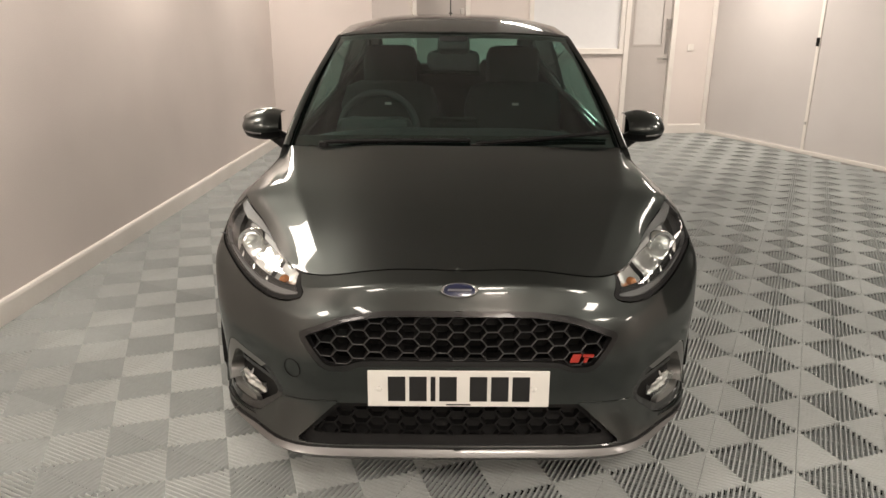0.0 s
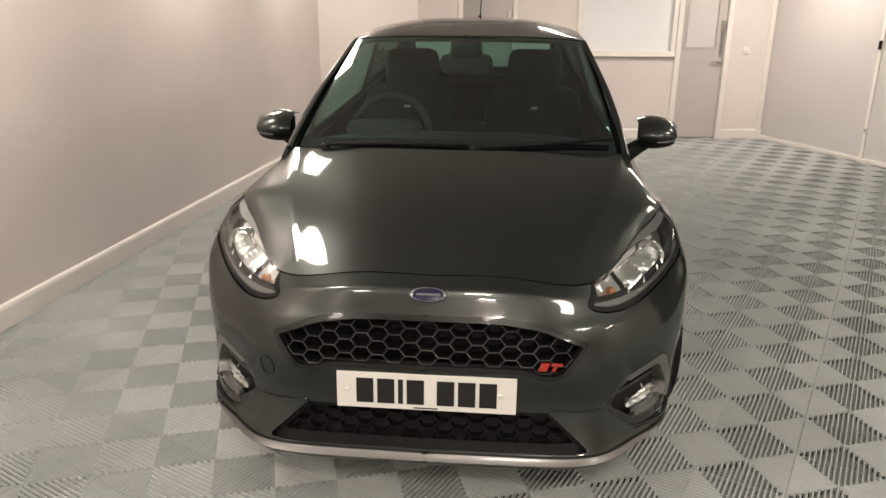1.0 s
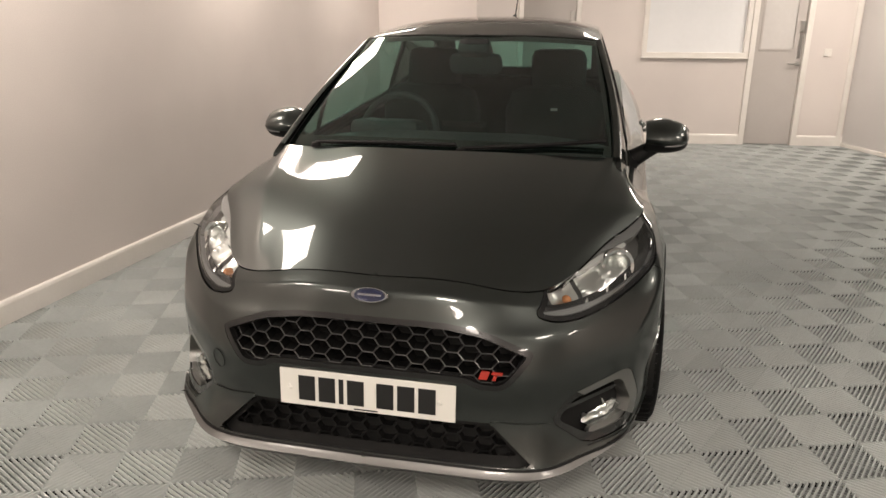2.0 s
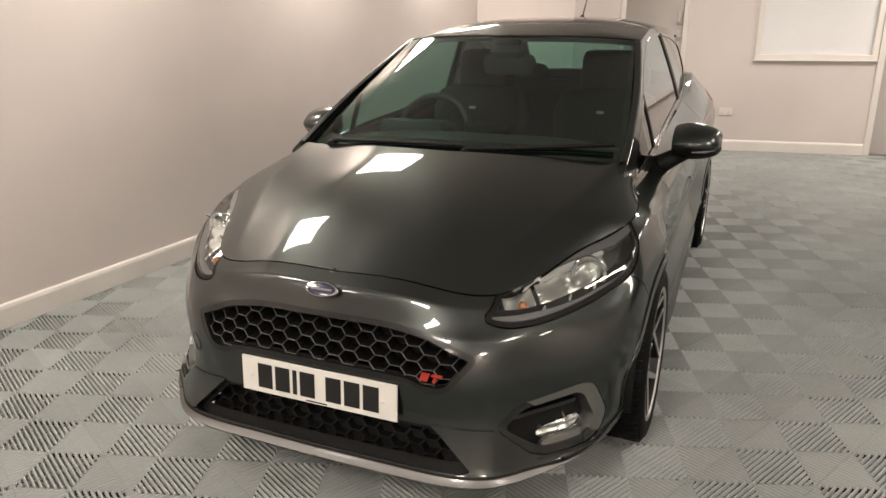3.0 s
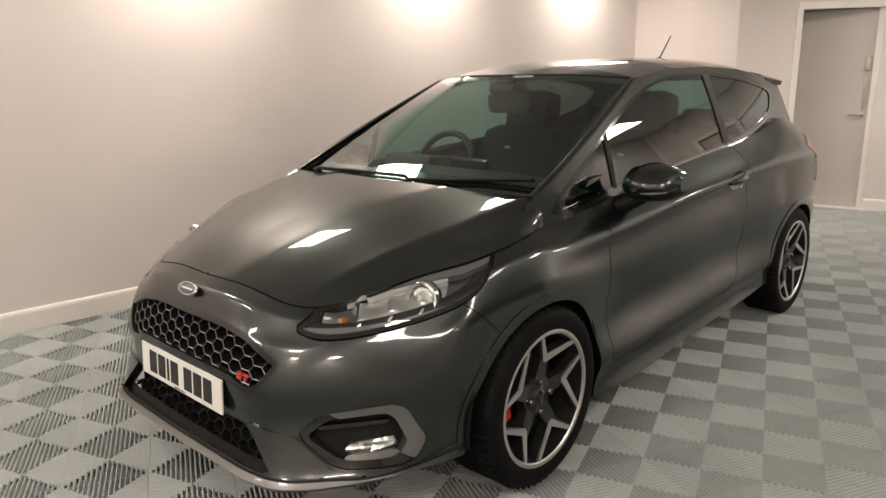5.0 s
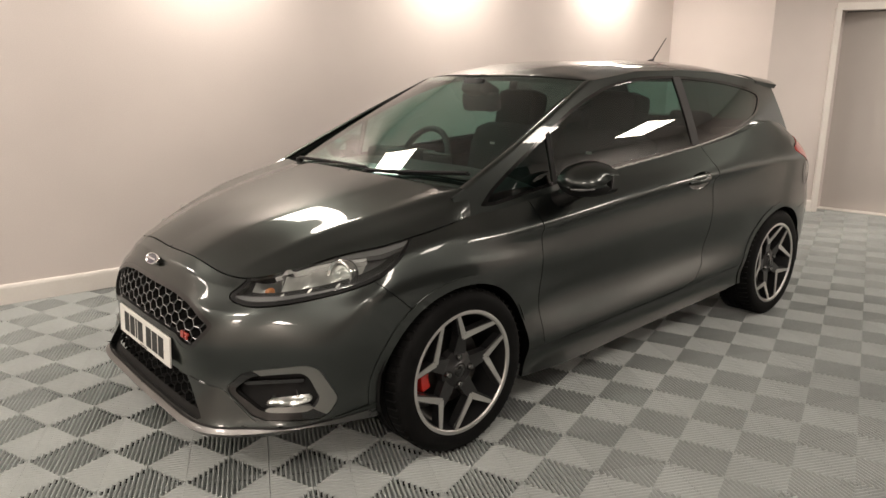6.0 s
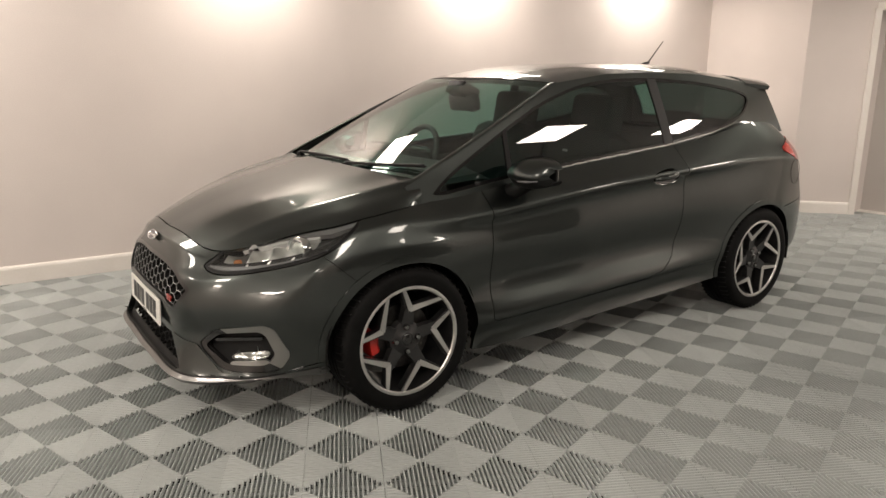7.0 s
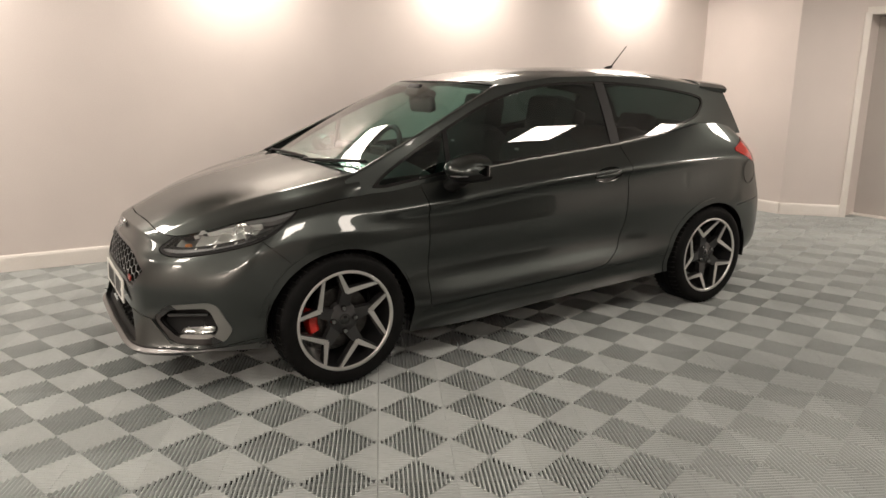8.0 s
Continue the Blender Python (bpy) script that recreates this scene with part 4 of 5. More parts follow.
gframe = clip(clip(SHELL, less(grille, 0.0)), lambda p: 0.016 - grille(p))
gr = part("grille", panel(moved(gframe, -0.001), 0.03, True), GRILLEFRAME, car, "satin grey framed black honeycomb grille")
hexes, edges = bmesh.new(), bmesh.new()
hx, hz = 0.048, 0.0195
fr = inside(rounded(GRILLE, 1, 0.15), 0, 2)
for ci in range(-11, 12):
    for ri in range(-1, 8):
        cx, cz = ci * hx, 0.487 + 2 * hz * ri + (hz if ci % 2 else 0)
        if fr(np.array([[abs(cx), 0, cz]]))[0] < -0.02:
            continue
        pts = [(cx - 0.0325, cz), (cx - 0.0155, cz - hz), (cx + 0.0155, cz - hz), (cx + 0.0325, cz), (cx + 0.0155, cz + hz), (cx - 0.0155, cz + hz)]
        for (x0, z0), (x1, z1) in zip(pts[:3], pts[1:4]):
            if fr(np.array([[abs((x0 + x1) / 2), 0, (z0 + z1) / 2]]))[0] < 0.002:
                continue
            y0, y1 = grille_y(x0, z0) + 0.012, grille_y(x1, z1) + 0.012
            d = Vector((x1 - x0, 0, z1 - z0)).normalized()
            n = Vector((-d.z, 0, d.x)) * 0.0021
            q = []
            for bx, by, bz in ((x0, y0, z0), (x1, y1, z1)):
                for off, dy in ((n, 0.003), (n * 0.2, 0.0), (-n, 0.003), (-n, 0.05), (n, 0.05)):
                    q.append(hexes.verts.new((bx + off.x, by + dy, bz + off.z)))
            for i in range(2, 5):
                j = (i + 1) % 5
                hexes.faces.new((q[i], q[j], q[5 + j], q[5 + i]))
            f = [edges.verts.new(q[i].co) for i in (0, 1, 2, 5, 6, 7)]
            edges.faces.new((f[0], f[1], f[4], f[3]))
            edges.faces.new((f[1], f[2], f[5], f[4]))
bmesh.ops.recalc_face_normals(hexes, faces=hexes.faces)
bmesh.ops.recalc_face_normals(edges, faces=edges.faces)
# front bevels lighter than the black bars: their highlight put into the colour
HEXEDGE = material("grille_edge_highlight", (0.19, 0.19, 0.19), 0.28, 0.8, 0.3)
part("honeycomb", hexes, BLACK, gr, smooth=False)["kind"] = "stuff"
part("honeycomb_edge", edges, HEXEDGE, gr, "satin edges of the honeycomb, coloured lighter as their highlight", smooth=False)["kind"] = "stuff"
part("backing", panel(moved(clip(SHELL, less(grille, -0.02)), -0.08), 0, True), BLACK, gr)
lower = part("lower_intake", panel(moved(clip(SHELL, less(intake, -0.015)), -0.07), 0, True), BLACK, car)
hexes = bmesh.new()
fr2 = inside(INTAKE, 0, 2)
for ci in range(-11, 12):
    for ri in range(0, 4):
        cx, cz = ci * hx, 0.262 + 2 * hz * ri + (hz if ci % 2 else 0)
        pts = [(cx - 0.0325, cz), (cx - 0.0155, cz - hz), (cx + 0.0155, cz - hz), (cx + 0.0325, cz)]
        for (x0, z0), (x1, z1) in zip(pts, pts[1:]):
            if fr2(np.array([[abs((x0 + x1) / 2), 0, (z0 + z1) / 2]]))[0] < 0.002:
                continue
            d = Vector((x1 - x0, 0, z1 - z0)).normalized()
            n = Vector((-d.z, 0, d.x)) * 0.003
            q = []
            for bx, bz in ((x0, z0), (x1, z1)):
                by = grille_y(bx, bz) + 0.045
                for off, dy in ((n, 0.002), (-n, 0.002), (-n, 0.03), (n, 0.03)):
                    q.append(hexes.verts.new((bx + off.x, by + dy, bz + off.z)))
            for i in range(4):
                j = (i + 1) % 4
                hexes.faces.new((q[i], q[j], q[4 + j], q[4 + i]))
bmesh.ops.recalc_face_normals(hexes, faces=hexes.faces)
part("honeycomb", hexes, BLACK, lower, smooth=False)["kind"] = "stuff"

# badges
bm = bmesh.new()
BP = Matrix.Translation((0, 0.024, 0.706)) @ Matrix.Rotation(radians(52), 4, "X")
add_lathe(bm, [(0.98, -0.004), (1.0, 0.002), (0.95, 0.006), (0.87, 0.0062), (0.8, 0.003)], 48, BP @ Matrix.Diagonal((0.055, 0.0225, 1, 1)))
bd = part("nose_badge", bm, CHROME, car, "blue oval badge with a chrome rim")
bm = bmesh.new()
add_lathe(bm, [(0.0005, 0.005), (0.5, 0.0047), (0.83, 0.003)], 48, BP @ Matrix.Diagonal((0.055, 0.0225, 1, 1)))
part("oval", bm, BADGEBLUE, bd)
bm = bmesh.new()
add_prism(bm, [(-0.034, -0.003), (0.034, -0.003), (0.036, 0.003), (-0.032, 0.003)], 0.0048, 0.006, BP)
part("stroke", bm, CHROME, bd, smooth=False)
rb = None
for k, (x0, w, z0, z1) in enumerate(((0.322, 0.024, 0.503, 0.527), (0.352, 0.03, 0.52, 0.527), (0.36, 0.01, 0.503, 0.518))):
    bm = bmesh.new()
    sh = 0.35
    y = grille_y(0.35, 0.515) - 0.001
    pts = [(x0 + sh * (z0 - 0.515), z0), (x0 + w + sh * (z0 - 0.515), z0), (x0 + w + sh * (z1 - 0.515), z1), (x0 + sh * (z1 - 0.515), z1)]
    add_prism(bm, pts, 0, 0.006, Matrix.Translation((0, y, 0)) @ Matrix.Rotation(math.pi / 2, 4, "X"))
    ob = part("grille_badge", bm, BADGERED, rb or car, "red slanted grille badge" if rb is None else "", smooth=False)
    rb = rb or ob

# round towing-eye cover in the bumper
bm = bmesh.new()
p, n = on_body(0.521, 0.457)
tm = Matrix.Diagonal((-1, 1, 1, 1)) @ Matrix.Translation(p + n * 0.0008) @ n.to_track_quat("Z", "Y").to_matrix().to_4x4()
add_tube(bm, [tm @ Vector((0.029 * math.cos(2 * math.pi * k / 32), 0.029 * math.sin(2 * math.pi * k / 32), 0)) for k in range(32)], 0.0011, 6, True)
part("towing_eye_cover", bm, BLACK, bumper)

# number plate with plain bars for its characters
PM = Matrix.Translation((0, -0.032, 0.427)) @ Matrix.Rotation(radians(90 - 3), 4, "X")
pl = part("number_plate", box((-0.26, -0.0555, -0.004), (0.26, 0.0555, 0.003), PM, 0.002), PLATEWHITE, car, "white number plate", smooth=False)
x = -0.202
for k in range(7):
    w = 0.05 if k not in (2,) else 0.014
    part("character_bar", box((x, -0.038, 0.003), (x + w, 0.038, 0.0042), PM), PLATEBLACK, pl, smooth=False)
    x += w + 0.011 + (0.026 if k == 3 else 0)
for sx in (-0.228, 0.215):
    bm = bmesh.new()
    add_lathe(bm, [(0.0005, 0.0062), (0.006, 0.0055), (0.0085, 0.003)], 16, PM @ Matrix.Translation((sx, 0, 0)))
    part("screw_cap", bm, PLATEWHITE, pl)
part("maker_bar", box((-0.035, -0.051, 0.003), (0.035, -0.047, 0.0036), PM), PLATEBLACK, pl, smooth=False)

# head lamps and fog lamps
for sd in (1, -1):
    flip = Matrix.Diagonal((sd, 1, 1, 1))
    hl = part("head_lamp", panel(clip(moved(SHELL, -0.06), less(lamp, -0.012)), 0, side=sd), HOUSING, car, "clear-lensed head lamp with silver reflectors")
    part("surround", panel(clip(clip(moved(SHELL, -0.002), lamp), lambda p: 0.013 - lamp(p)), 0.06, side=sd), BLACK, hl)
    part("lens", panel(clip(SHELL, less(lamp, 0.011)), 0, side=sd), LENS, hl)
    brow = lambda p: np.minimum(p[:, 2] - np.interp(sweep(p), [0.66, 0.85, 1.035, 1.255, 1.38], [0.704, 0.738, 0.763, 0.783, 0.812]), 2 * (sweep(p) - 0.76))
    low_band = lambda p: np.interp(sweep(p), [0.6, 0.7, 0.85, 1.0, 1.2, 1.34], [0.662, 0.664, 0.672, 0.686, 0.715, 0.765]) - p[:, 2]
    part("brow", panel(moved(clip(clip(SHELL, less(lamp, 0.007)), brow), -0.005), 0.02, side=sd), SMOKE, hl)
    part("light_guide", panel(moved(clip(clip(SHELL, less(lamp, 0.007)), lambda p: np.minimum(0.0035 - np.abs(brow(p) + 0.004), np.minimum(1.2 - sweep(p), sweep(p) - 0.74))), -0.01), 0.02, side=sd), LEDSTRIP, hl)
    part("lower_bezel", panel(moved(clip(clip(SHELL, less(lamp, 0.007)), low_band), -0.006), 0.03, side=sd), SMOKE, hl)
    # faceted silver reflector bowl
    bowl = clip(clip(SHELL, inside([(0.8, 0.66), (0.835, 0.77), (1.17, 0.85), (1.19, 0.77), (1.15, 0.7), (1.1, 0.68)], sweep, 2)), lambda p: -np.maximum(brow(p) + 0.008, low_band(p) + 0.002))
    bv, bn = bowl[0], normals_of(bowl)
    u = (sweep(bv) - 0.82) / 0.13
    w = np.abs(u - np.floor(u) - 0.5) * 2
    part("reflector", panel((bv - bn * (0.016 + 0.016 * (1 - w**2))[:, None], bowl[1]), 0, side=sd), SILVER, hl)
    # inner indicator bowl
    bowl = clip(clip(SHELL, inside([(0.655, 0.655), (0.68, 0.73), (0.825, 0.765), (0.785, 0.66)], sweep, 2)), lambda p: -np.maximum(brow(p) + 0.008, low_band(p) + 0.002))
    bv, bn = bowl[0], normals_of(bowl)
    u = np.clip((sweep(bv) - 0.655) / 0.17, 0, 1)
    part("indicator_bowl", panel((bv - bn * (0.018 + 0.026 * np.sin(math.pi * u))[:, None], bowl[1]), 0, side=sd), SILVER, hl)
    ax = Vector((0.3, -0.93, 0.18)).normalized()
    for nm, s, z, rad, mat in (("projector", 1.08, 0.737, 0.05, CHROME), ("indicator", 0.74, 0.69, 0.0125, AMBER)):
        p, n = on_body(s, z)
        m = flip @ Matrix.Translation(p - n * 0.024) @ ax.to_track_quat("Z", "Y").to_matrix().to_4x4()
        bm = bmesh.new()
        add_lathe(bm, [(rad * 0.8, -0.01), (rad * 0.82, 0.004), (rad, 0.008), (rad * 1.06, 0.004), (rad * 1.06, -0.03)] if nm == "projector" else [(0.0005, 0.008), (rad * 0.7, 0.005), (rad, -0.004), (rad, -0.02)], 32, m)
        part(nm, bm, mat, hl)
        if nm == "projector":
            bm = bmesh.new()
            add_lathe(bm, [(0.0005, 0.016), (0.014, 0.0135), (0.026, 0.006), (0.034, -0.006)], 28, m)
            part("projector_glass", bm, LENS, hl)
            bm = bmesh.new()
            add_lathe(bm, [(0.0005, -0.03), (0.014, -0.028), (0.026, -0.018), (0.034, -0.006)], 28, m)
            part("projector_bowl", bm, SILVER, hl)
    ring = clip(clip(SHELL, less(fog, 0.001)), outside(fog_in, 0.0))
    bright = lambda p: (p[:, 2] - 0.385) + 0.42 * (sweep(p) - 0.8)
    fo = part("fog_surround", panel(moved(clip(ring, bright), -0.001), 0.045, side=sd), SATIN, car, "satin grey fog lamp surround")
    part("lower_rim", panel(moved(clip(ring, outside(bright)), -0.004), 0.045, side=sd), GLOSSBLACK, fo)
    part("pocket", panel(moved(clip(SHELL, less(fog_in, -0.02)), -0.045), 0, side=sd), BLACK, fo)
    lampfog = inside(rounded([(0.745, 0.32), (0.785, 0.34), (0.955, 0.35), (0.98, 0.339), (0.965, 0.322), (0.775, 0.31)], 1), sweep, 2)
    bowl = clip(clip(SHELL, lampfog), lambda p: 0.5 - p[:, 1])
    u = np.abs((sweep(bowl[0]) - 0.745) / 0.06 % 1 - 0.5) * 2
    w = np.abs((bowl[0][:, 2] - 0.31) / 0.018 % 1 - 0.5) * 2
    bowl = (bowl[0] - normals_of(bowl) * (0.03 + 0.009 * u + 0.006 * w)[:, None], bowl[1])
    fl = part("fog_lamp", panel(bowl, 0.02, side=sd), SILVER, fo, "clear fog lamp")
    part("lens", panel(moved(clip(clip(SHELL, lampfog), lambda p: 0.5 - p[:, 1]), -0.02), 0.02, side=sd), LENS, fo)
    bar = inside([(0.64, 0.385), (0.935, 0.402), (0.94, 0.392), (0.65, 0.374)], sweep, 2)
    part("fin", panel(moved(clip(clip(SHELL, bar), lambda p: 0.5 - p[:, 1]), -0.018), 0.02, side=sd), GLOSSBLACK, fo)
    bar = inside([(0.765, 0.309), (0.975, 0.318), (0.99, 0.305), (0.965, 0.297), (0.75, 0.293)], sweep, 2)
    part("fin", panel(moved(clip(clip(SHELL, bar), lambda p: 0.5 - p[:, 1]), -0.01), 0.02, side=sd), SATIN, fo)

# proud chin panel between the lower intake and the fog lamp
CHIN = [(0.34, 0.374), (0.45, 0.366), (0.556, 0.361), (0.716, 0.266), (1.045, 0.268), (1.3, 0.3), (1.3, 0.19), (0.34, 0.19)]
chin = both_of(inside(CHIN, sweep, 2), outside(intake, -0.003), outside(fog, 0.003), lambda p: 0.46 - p[:, 1], lambda p: p[:, 2] - 0.247 - 0.07 * np.clip(p[:, 1], 0, 1))
for sd in (1, -1):
    part("chin_panel", panel(moved(clip(SHELL, chin), 0.007), 0.02, side=sd), PAINT, car)

# front splitter lip in satin grey below the bumper
lip = clip(clip(clip(moved(SHELL, 0.004), lambda p: 0.5 - p[:, 1]), arches), lambda p: 0.2395 + 0.07 * np.clip(p[:, 1], 0, 1) - p[:, 2])
part("front_lip", panel(lip, 0.03, True), LIPGREY, car, "satin grey splitter lip")
strip = clip(clip(clip(moved(SHELL, 0.003), lambda p: 0.3 - p[:, 1]), arches), lambda p: 0.003 - np.abs(p[:, 2] - 0.2425 - 0.07 * np.clip(p[:, 1], 0, 1)))
part("lip_seam", panel(strip, 0.01, True), BLACK, car)


# wheels
def polar(r, deg):
    a = radians(deg)
    return (-r * math.sin(a), r * math.cos(a))


def wheel(name):
    e = bpy.data.objects.new(name, None)
    scene.collection.objects.link(e)
    bm = bmesh.new()
    add_lathe(bm, [(0.231, 0.098), (0.236, 0.104), (0.25, 0.107), (0.272, 0.109), (0.29, 0.105), (0.302, 0.096), (0.3085, 0.082), (0.3115, 0.06),
                   (0.312, 0.034), (0.307, 0.033), (0.307, 0.027), (0.312, 0.026), (0.3125, 0.004), (0.3075, 0.003), (0.3075, -0.003), (0.3125, -0.004),
                   (0.312, -0.03), (0.307, -0.031), (0.307, -0.037), (0.312, -0.038), (0.3085, -0.082), (0.29, -0.105), (0.25, -0.107), (0.231, -0.098)], 96)
    ty = part("tyre", bm, RUBBER, e)
    bm = bmesh.new()
    for k in range(60):
        for sgn, h0, h1 in ((1, 0.04, 0.092), (-1, -0.092, -0.045)):
            m = Matrix.Rotation(2 * math.pi * (k + 0.25 * sgn) / 60, 4, "Z")
            add_box(bm, (0.302, -0.0022, h0), (0.3128, 0.0022, h1), m @ Matrix.Rotation(radians(9 * sgn), 4, "X"))
    part("tread_groove", bm, BLACK, ty, smooth=False)["kind"] = "stuff"
    bm = bmesh.new()
    add_lathe(bm, [(0.2365, 0.099), (0.2375, 0.104), (0.233, 0.106), (0.2245, 0.1045), (0.2205, 0.099)], 96)
    rm = part("rim", bm, MACHINED, e)
    bm = bmesh.new()
    add_lathe(bm, [(0.221, 0.0995), (0.218, 0.085), (0.214, 0.05), (0.206, 0.02), (0.2, -0.09)], 72)
    part("barrel", bm, ALLOYDARK, rm)
    bm = bmesh.new()
    add_lathe(bm, [(0.0005, 0.078), (0.03, 0.078), (0.034, 0.074), (0.06, 0.07), (0.075, 0.062), (0.078, 0.03)], 40)
    part("hub", bm, ALLOYDARK, e)
    for k in range(5):
        a = 157 - 72 * k
        bm = bmesh.new()
        for d0, r0, d1, r1, w0, w1 in ((-2, 0.05, 0, 0.142, 0.031, 0.021), (0, 0.13, 12, 0.223, 0.013, 0.012), (0, 0.13, -40, 0.223, 0.013, 0.012)):
            p0, p1 = Vector((*polar(r0, a + d0), 0)), Vector((*polar(r1, a + d1), 0))
            t = (p1 - p0).normalized()
            n = Vector((-t.y, t.x, 0))
            z0, z1 = 0.066 + 0.11 * (r0 - 0.05), 0.066 + 0.17 * (r1 - 0.05)
            q = [p0 + n * w0, p0 - n * w0, p1 - n * w1, p1 + n * w1]
            hi = [bm.verts.new((v.x, v.y, z)) for v, z in zip(q, (z0, z0, z1, z1))]
            lo = [bm.verts.new((v.x * 1.0, v.y * 1.0, z - 0.035)) for v, z in zip(q, (z0, z0, z1, z1))]
            bm.faces.new(hi)
            for i in range(4):
                j = (i + 1) % 4
                bm.faces.new((hi[j], hi[i], lo[i], lo[j]))
        bmesh.ops.recalc_face_normals(bm, faces=bm.faces)
        sk = part("spoke", bm, ALLOYDARK, e, smooth=False)
        bm = bmesh.new()
        c = Vector((*polar(0.118, a - 5), 0.0))
        for d1, w0, w1 in ((12, 0.0128, 0.0068), (-40, 0.013, 0.0068)):
            p0, p1 = Vector((*polar(0.132, a - 3), 0)), Vector((*polar(0.226, a + d1), 0))
            t = (p1 - p0).normalized()
            n = Vector((-t.y, t.x, 0))
            z0, z1 = 0.0795, 0.1012
            p0 = p0 - t * 0.004
            q = [p0 + n * w0, p0 - n * w0, p1 - n * w1, p1 + n * w1]
            hi = [bm.verts.new((v.x, v.y, z)) for v, z in zip(q, (z0, z0, z1, z1))]
            lo = [bm.verts.new((v.x, v.y, z - 0.004)) for v, z in zip(q, (z0, z0, z1, z1))]
            bm.faces.new(hi)
            for i in range(4):
                j = (i + 1) % 4
                bm.faces.new((hi[j], hi[i], lo[i], lo[j]))
        bmesh.ops.recalc_face_normals(bm, faces=bm.faces)
        part("machined_face", bm, MACHINED, sk, smooth=False)
    for k in range(4):
        x, y = polar(0.054, 90 * k + 2)
        bm = bmesh.new()
        add_lathe(bm, [(0.0135, 0.066), (0.0135, 0.079), (0.0095, 0.085), (0.0005, 0.085)], 10, Matrix.Translation((x, y, 0)))
        part("wheel_nut", bm, NUT, e)
    bm = bmesh.new()
    add_lathe(bm, [(0.0005, 0.083), (0.02, 0.082), (0.0235, 0.079), (0.0235, 0.07)], 28)
    part("centre_cap", bm, GLOSSBLACK, e)
    bm = bmesh.new()
    add_lathe(bm, [(0.07, 0.022), (0.142, 0.022), (0.142, 0.0), (0.07, 0.0)], 48)
    part("brake_disc", bm, IRON, e)
    bm = bmesh.new()
    prof = [(0.115, -0.02), (0.115, 0.036), (0.125, 0.044), (0.156, 0.044), (0.163, 0.032), (0.163, -0.02)]
    prev = None
    for k in range(11):
        a0 = 160 + 40 * k / 10
        cur = [bm.verts.new((*polar(r, a0), h)) for r, h in prof]
        if prev:
            for i in range(len(prof)):
                j = (i + 1) % len(prof)
                bm.faces.new((prev[i], prev[j], cur[j], cur[i]))
        else:
            bm.faces.new(cur)
        prev = cur
    bm.faces.new(prev[::-1])
    bmesh.ops.recalc_face_normals(bm, faces=bm.faces)
    part("brake_caliper", bm, RED, e, "red brake caliper")
    return e


w0 = wheel("wheel")
w0.parent = car
w0.matrix_world = Matrix.Translation((0.746, 0.815, 0.3125)) @ Matrix.Rotation(math.pi / 2, 4, "Y")
for x, y, turn in ((0.746, 3.303, 27), (-0.746, 0.815, 30), (-0.746, 3.303, 50)):
    w = copy_thing(w0, Matrix.Translation((x, y, 0.3125)) @ Matrix.Rotation(math.copysign(math.pi / 2, x), 4, "Y") @ Matrix.Rotation(radians(turn), 4, "Z"))
    if y > 2:
        for ob in [o for o in w.children if o.name.startswith("brake_caliper")]:
            bpy.data.objects.remove(ob)

# door mirrors: a ridged wedge that tapers outwards
MIRROR_X = [0.788, 0.838, 0.903, 0.954, 0.97]
mirror_lines = []
for back, rise in ((None, 0.97), (None, 1.0), (0.034, 0.8), (0.004, 0.56), (0.0, 0.46), (0.012, 0.3), (0.034, 0.1), (None, 0.0), (None, 0.03)):
    line = []
    for x, z1, z0, y0 in zip(MIRROR_X, (1.026, 1.04, 1.035, 1.014, 0.994), (0.912, 0.903, 0.906, 0.92, 0.938), (1.362, 1.344, 1.35, 1.39, 1.445)):
        y = y0 + back if back is not None else (1.525 if rise in (0.97, 0.03) else 1.468)
        line.append((x, y, z0 + rise * (z1 - z0)))
    mirror_lines.append(line)
MIRROR_CAP = sheet(net_grid(mirror_lines[:6], 20, 26, (False, False))[::-1])
MIRROR_LOW = sheet(net_grid(mirror_lines[5:], 20, 14, (False, False))[::-1])
for sd in (1, -1):
    mir = part("door_mirror", panel(MIRROR_CAP, 0.004, side=sd), PAINT, car, "body-coloured door mirror with a black foot")
    part("lower_shell", panel(MIRROR_LOW, 0.004, side=sd), BLACK, mir)
    part("bezel", box((0.806, 1.508, 0.926), (0.946, 1.524, 1.008), Matrix.Diagonal((sd, 1, 1, 1)), 0.006), BLACK, mir, smooth=False)
    bm = bmesh.new()
    add_tube(bm, [(sd * 0.7, 1.44, 0.862), (sd * 0.745, 1.43, 0.872), (sd * 0.8, 1.45, 0.905), (sd * 0.85, 1.47, 0.93)], [0.045, 0.04, 0.034, 0.03], 14)
    part("foot", bm, BLACK, mir)
    bm = bmesh.new()
    add_tube(bm, [(sd * 0.866, 1.356, 0.94), (sd * 0.91, 1.364, 0.942), (sd * 0.945, 1.394, 0.947), (sd * 0.96, 1.434, 0.952)], [0.003, 0.0055, 0.0055, 0.003], 8)
    part("indicator", bm, SMOKE, mir)
    part("mirror_glass", box((0.812, 1.522, 0.925), (0.942, 1.528, 1.015), Matrix.Diagonal((sd, 1, 1, 1)), 0.002), CHROME, mir, smooth=False)

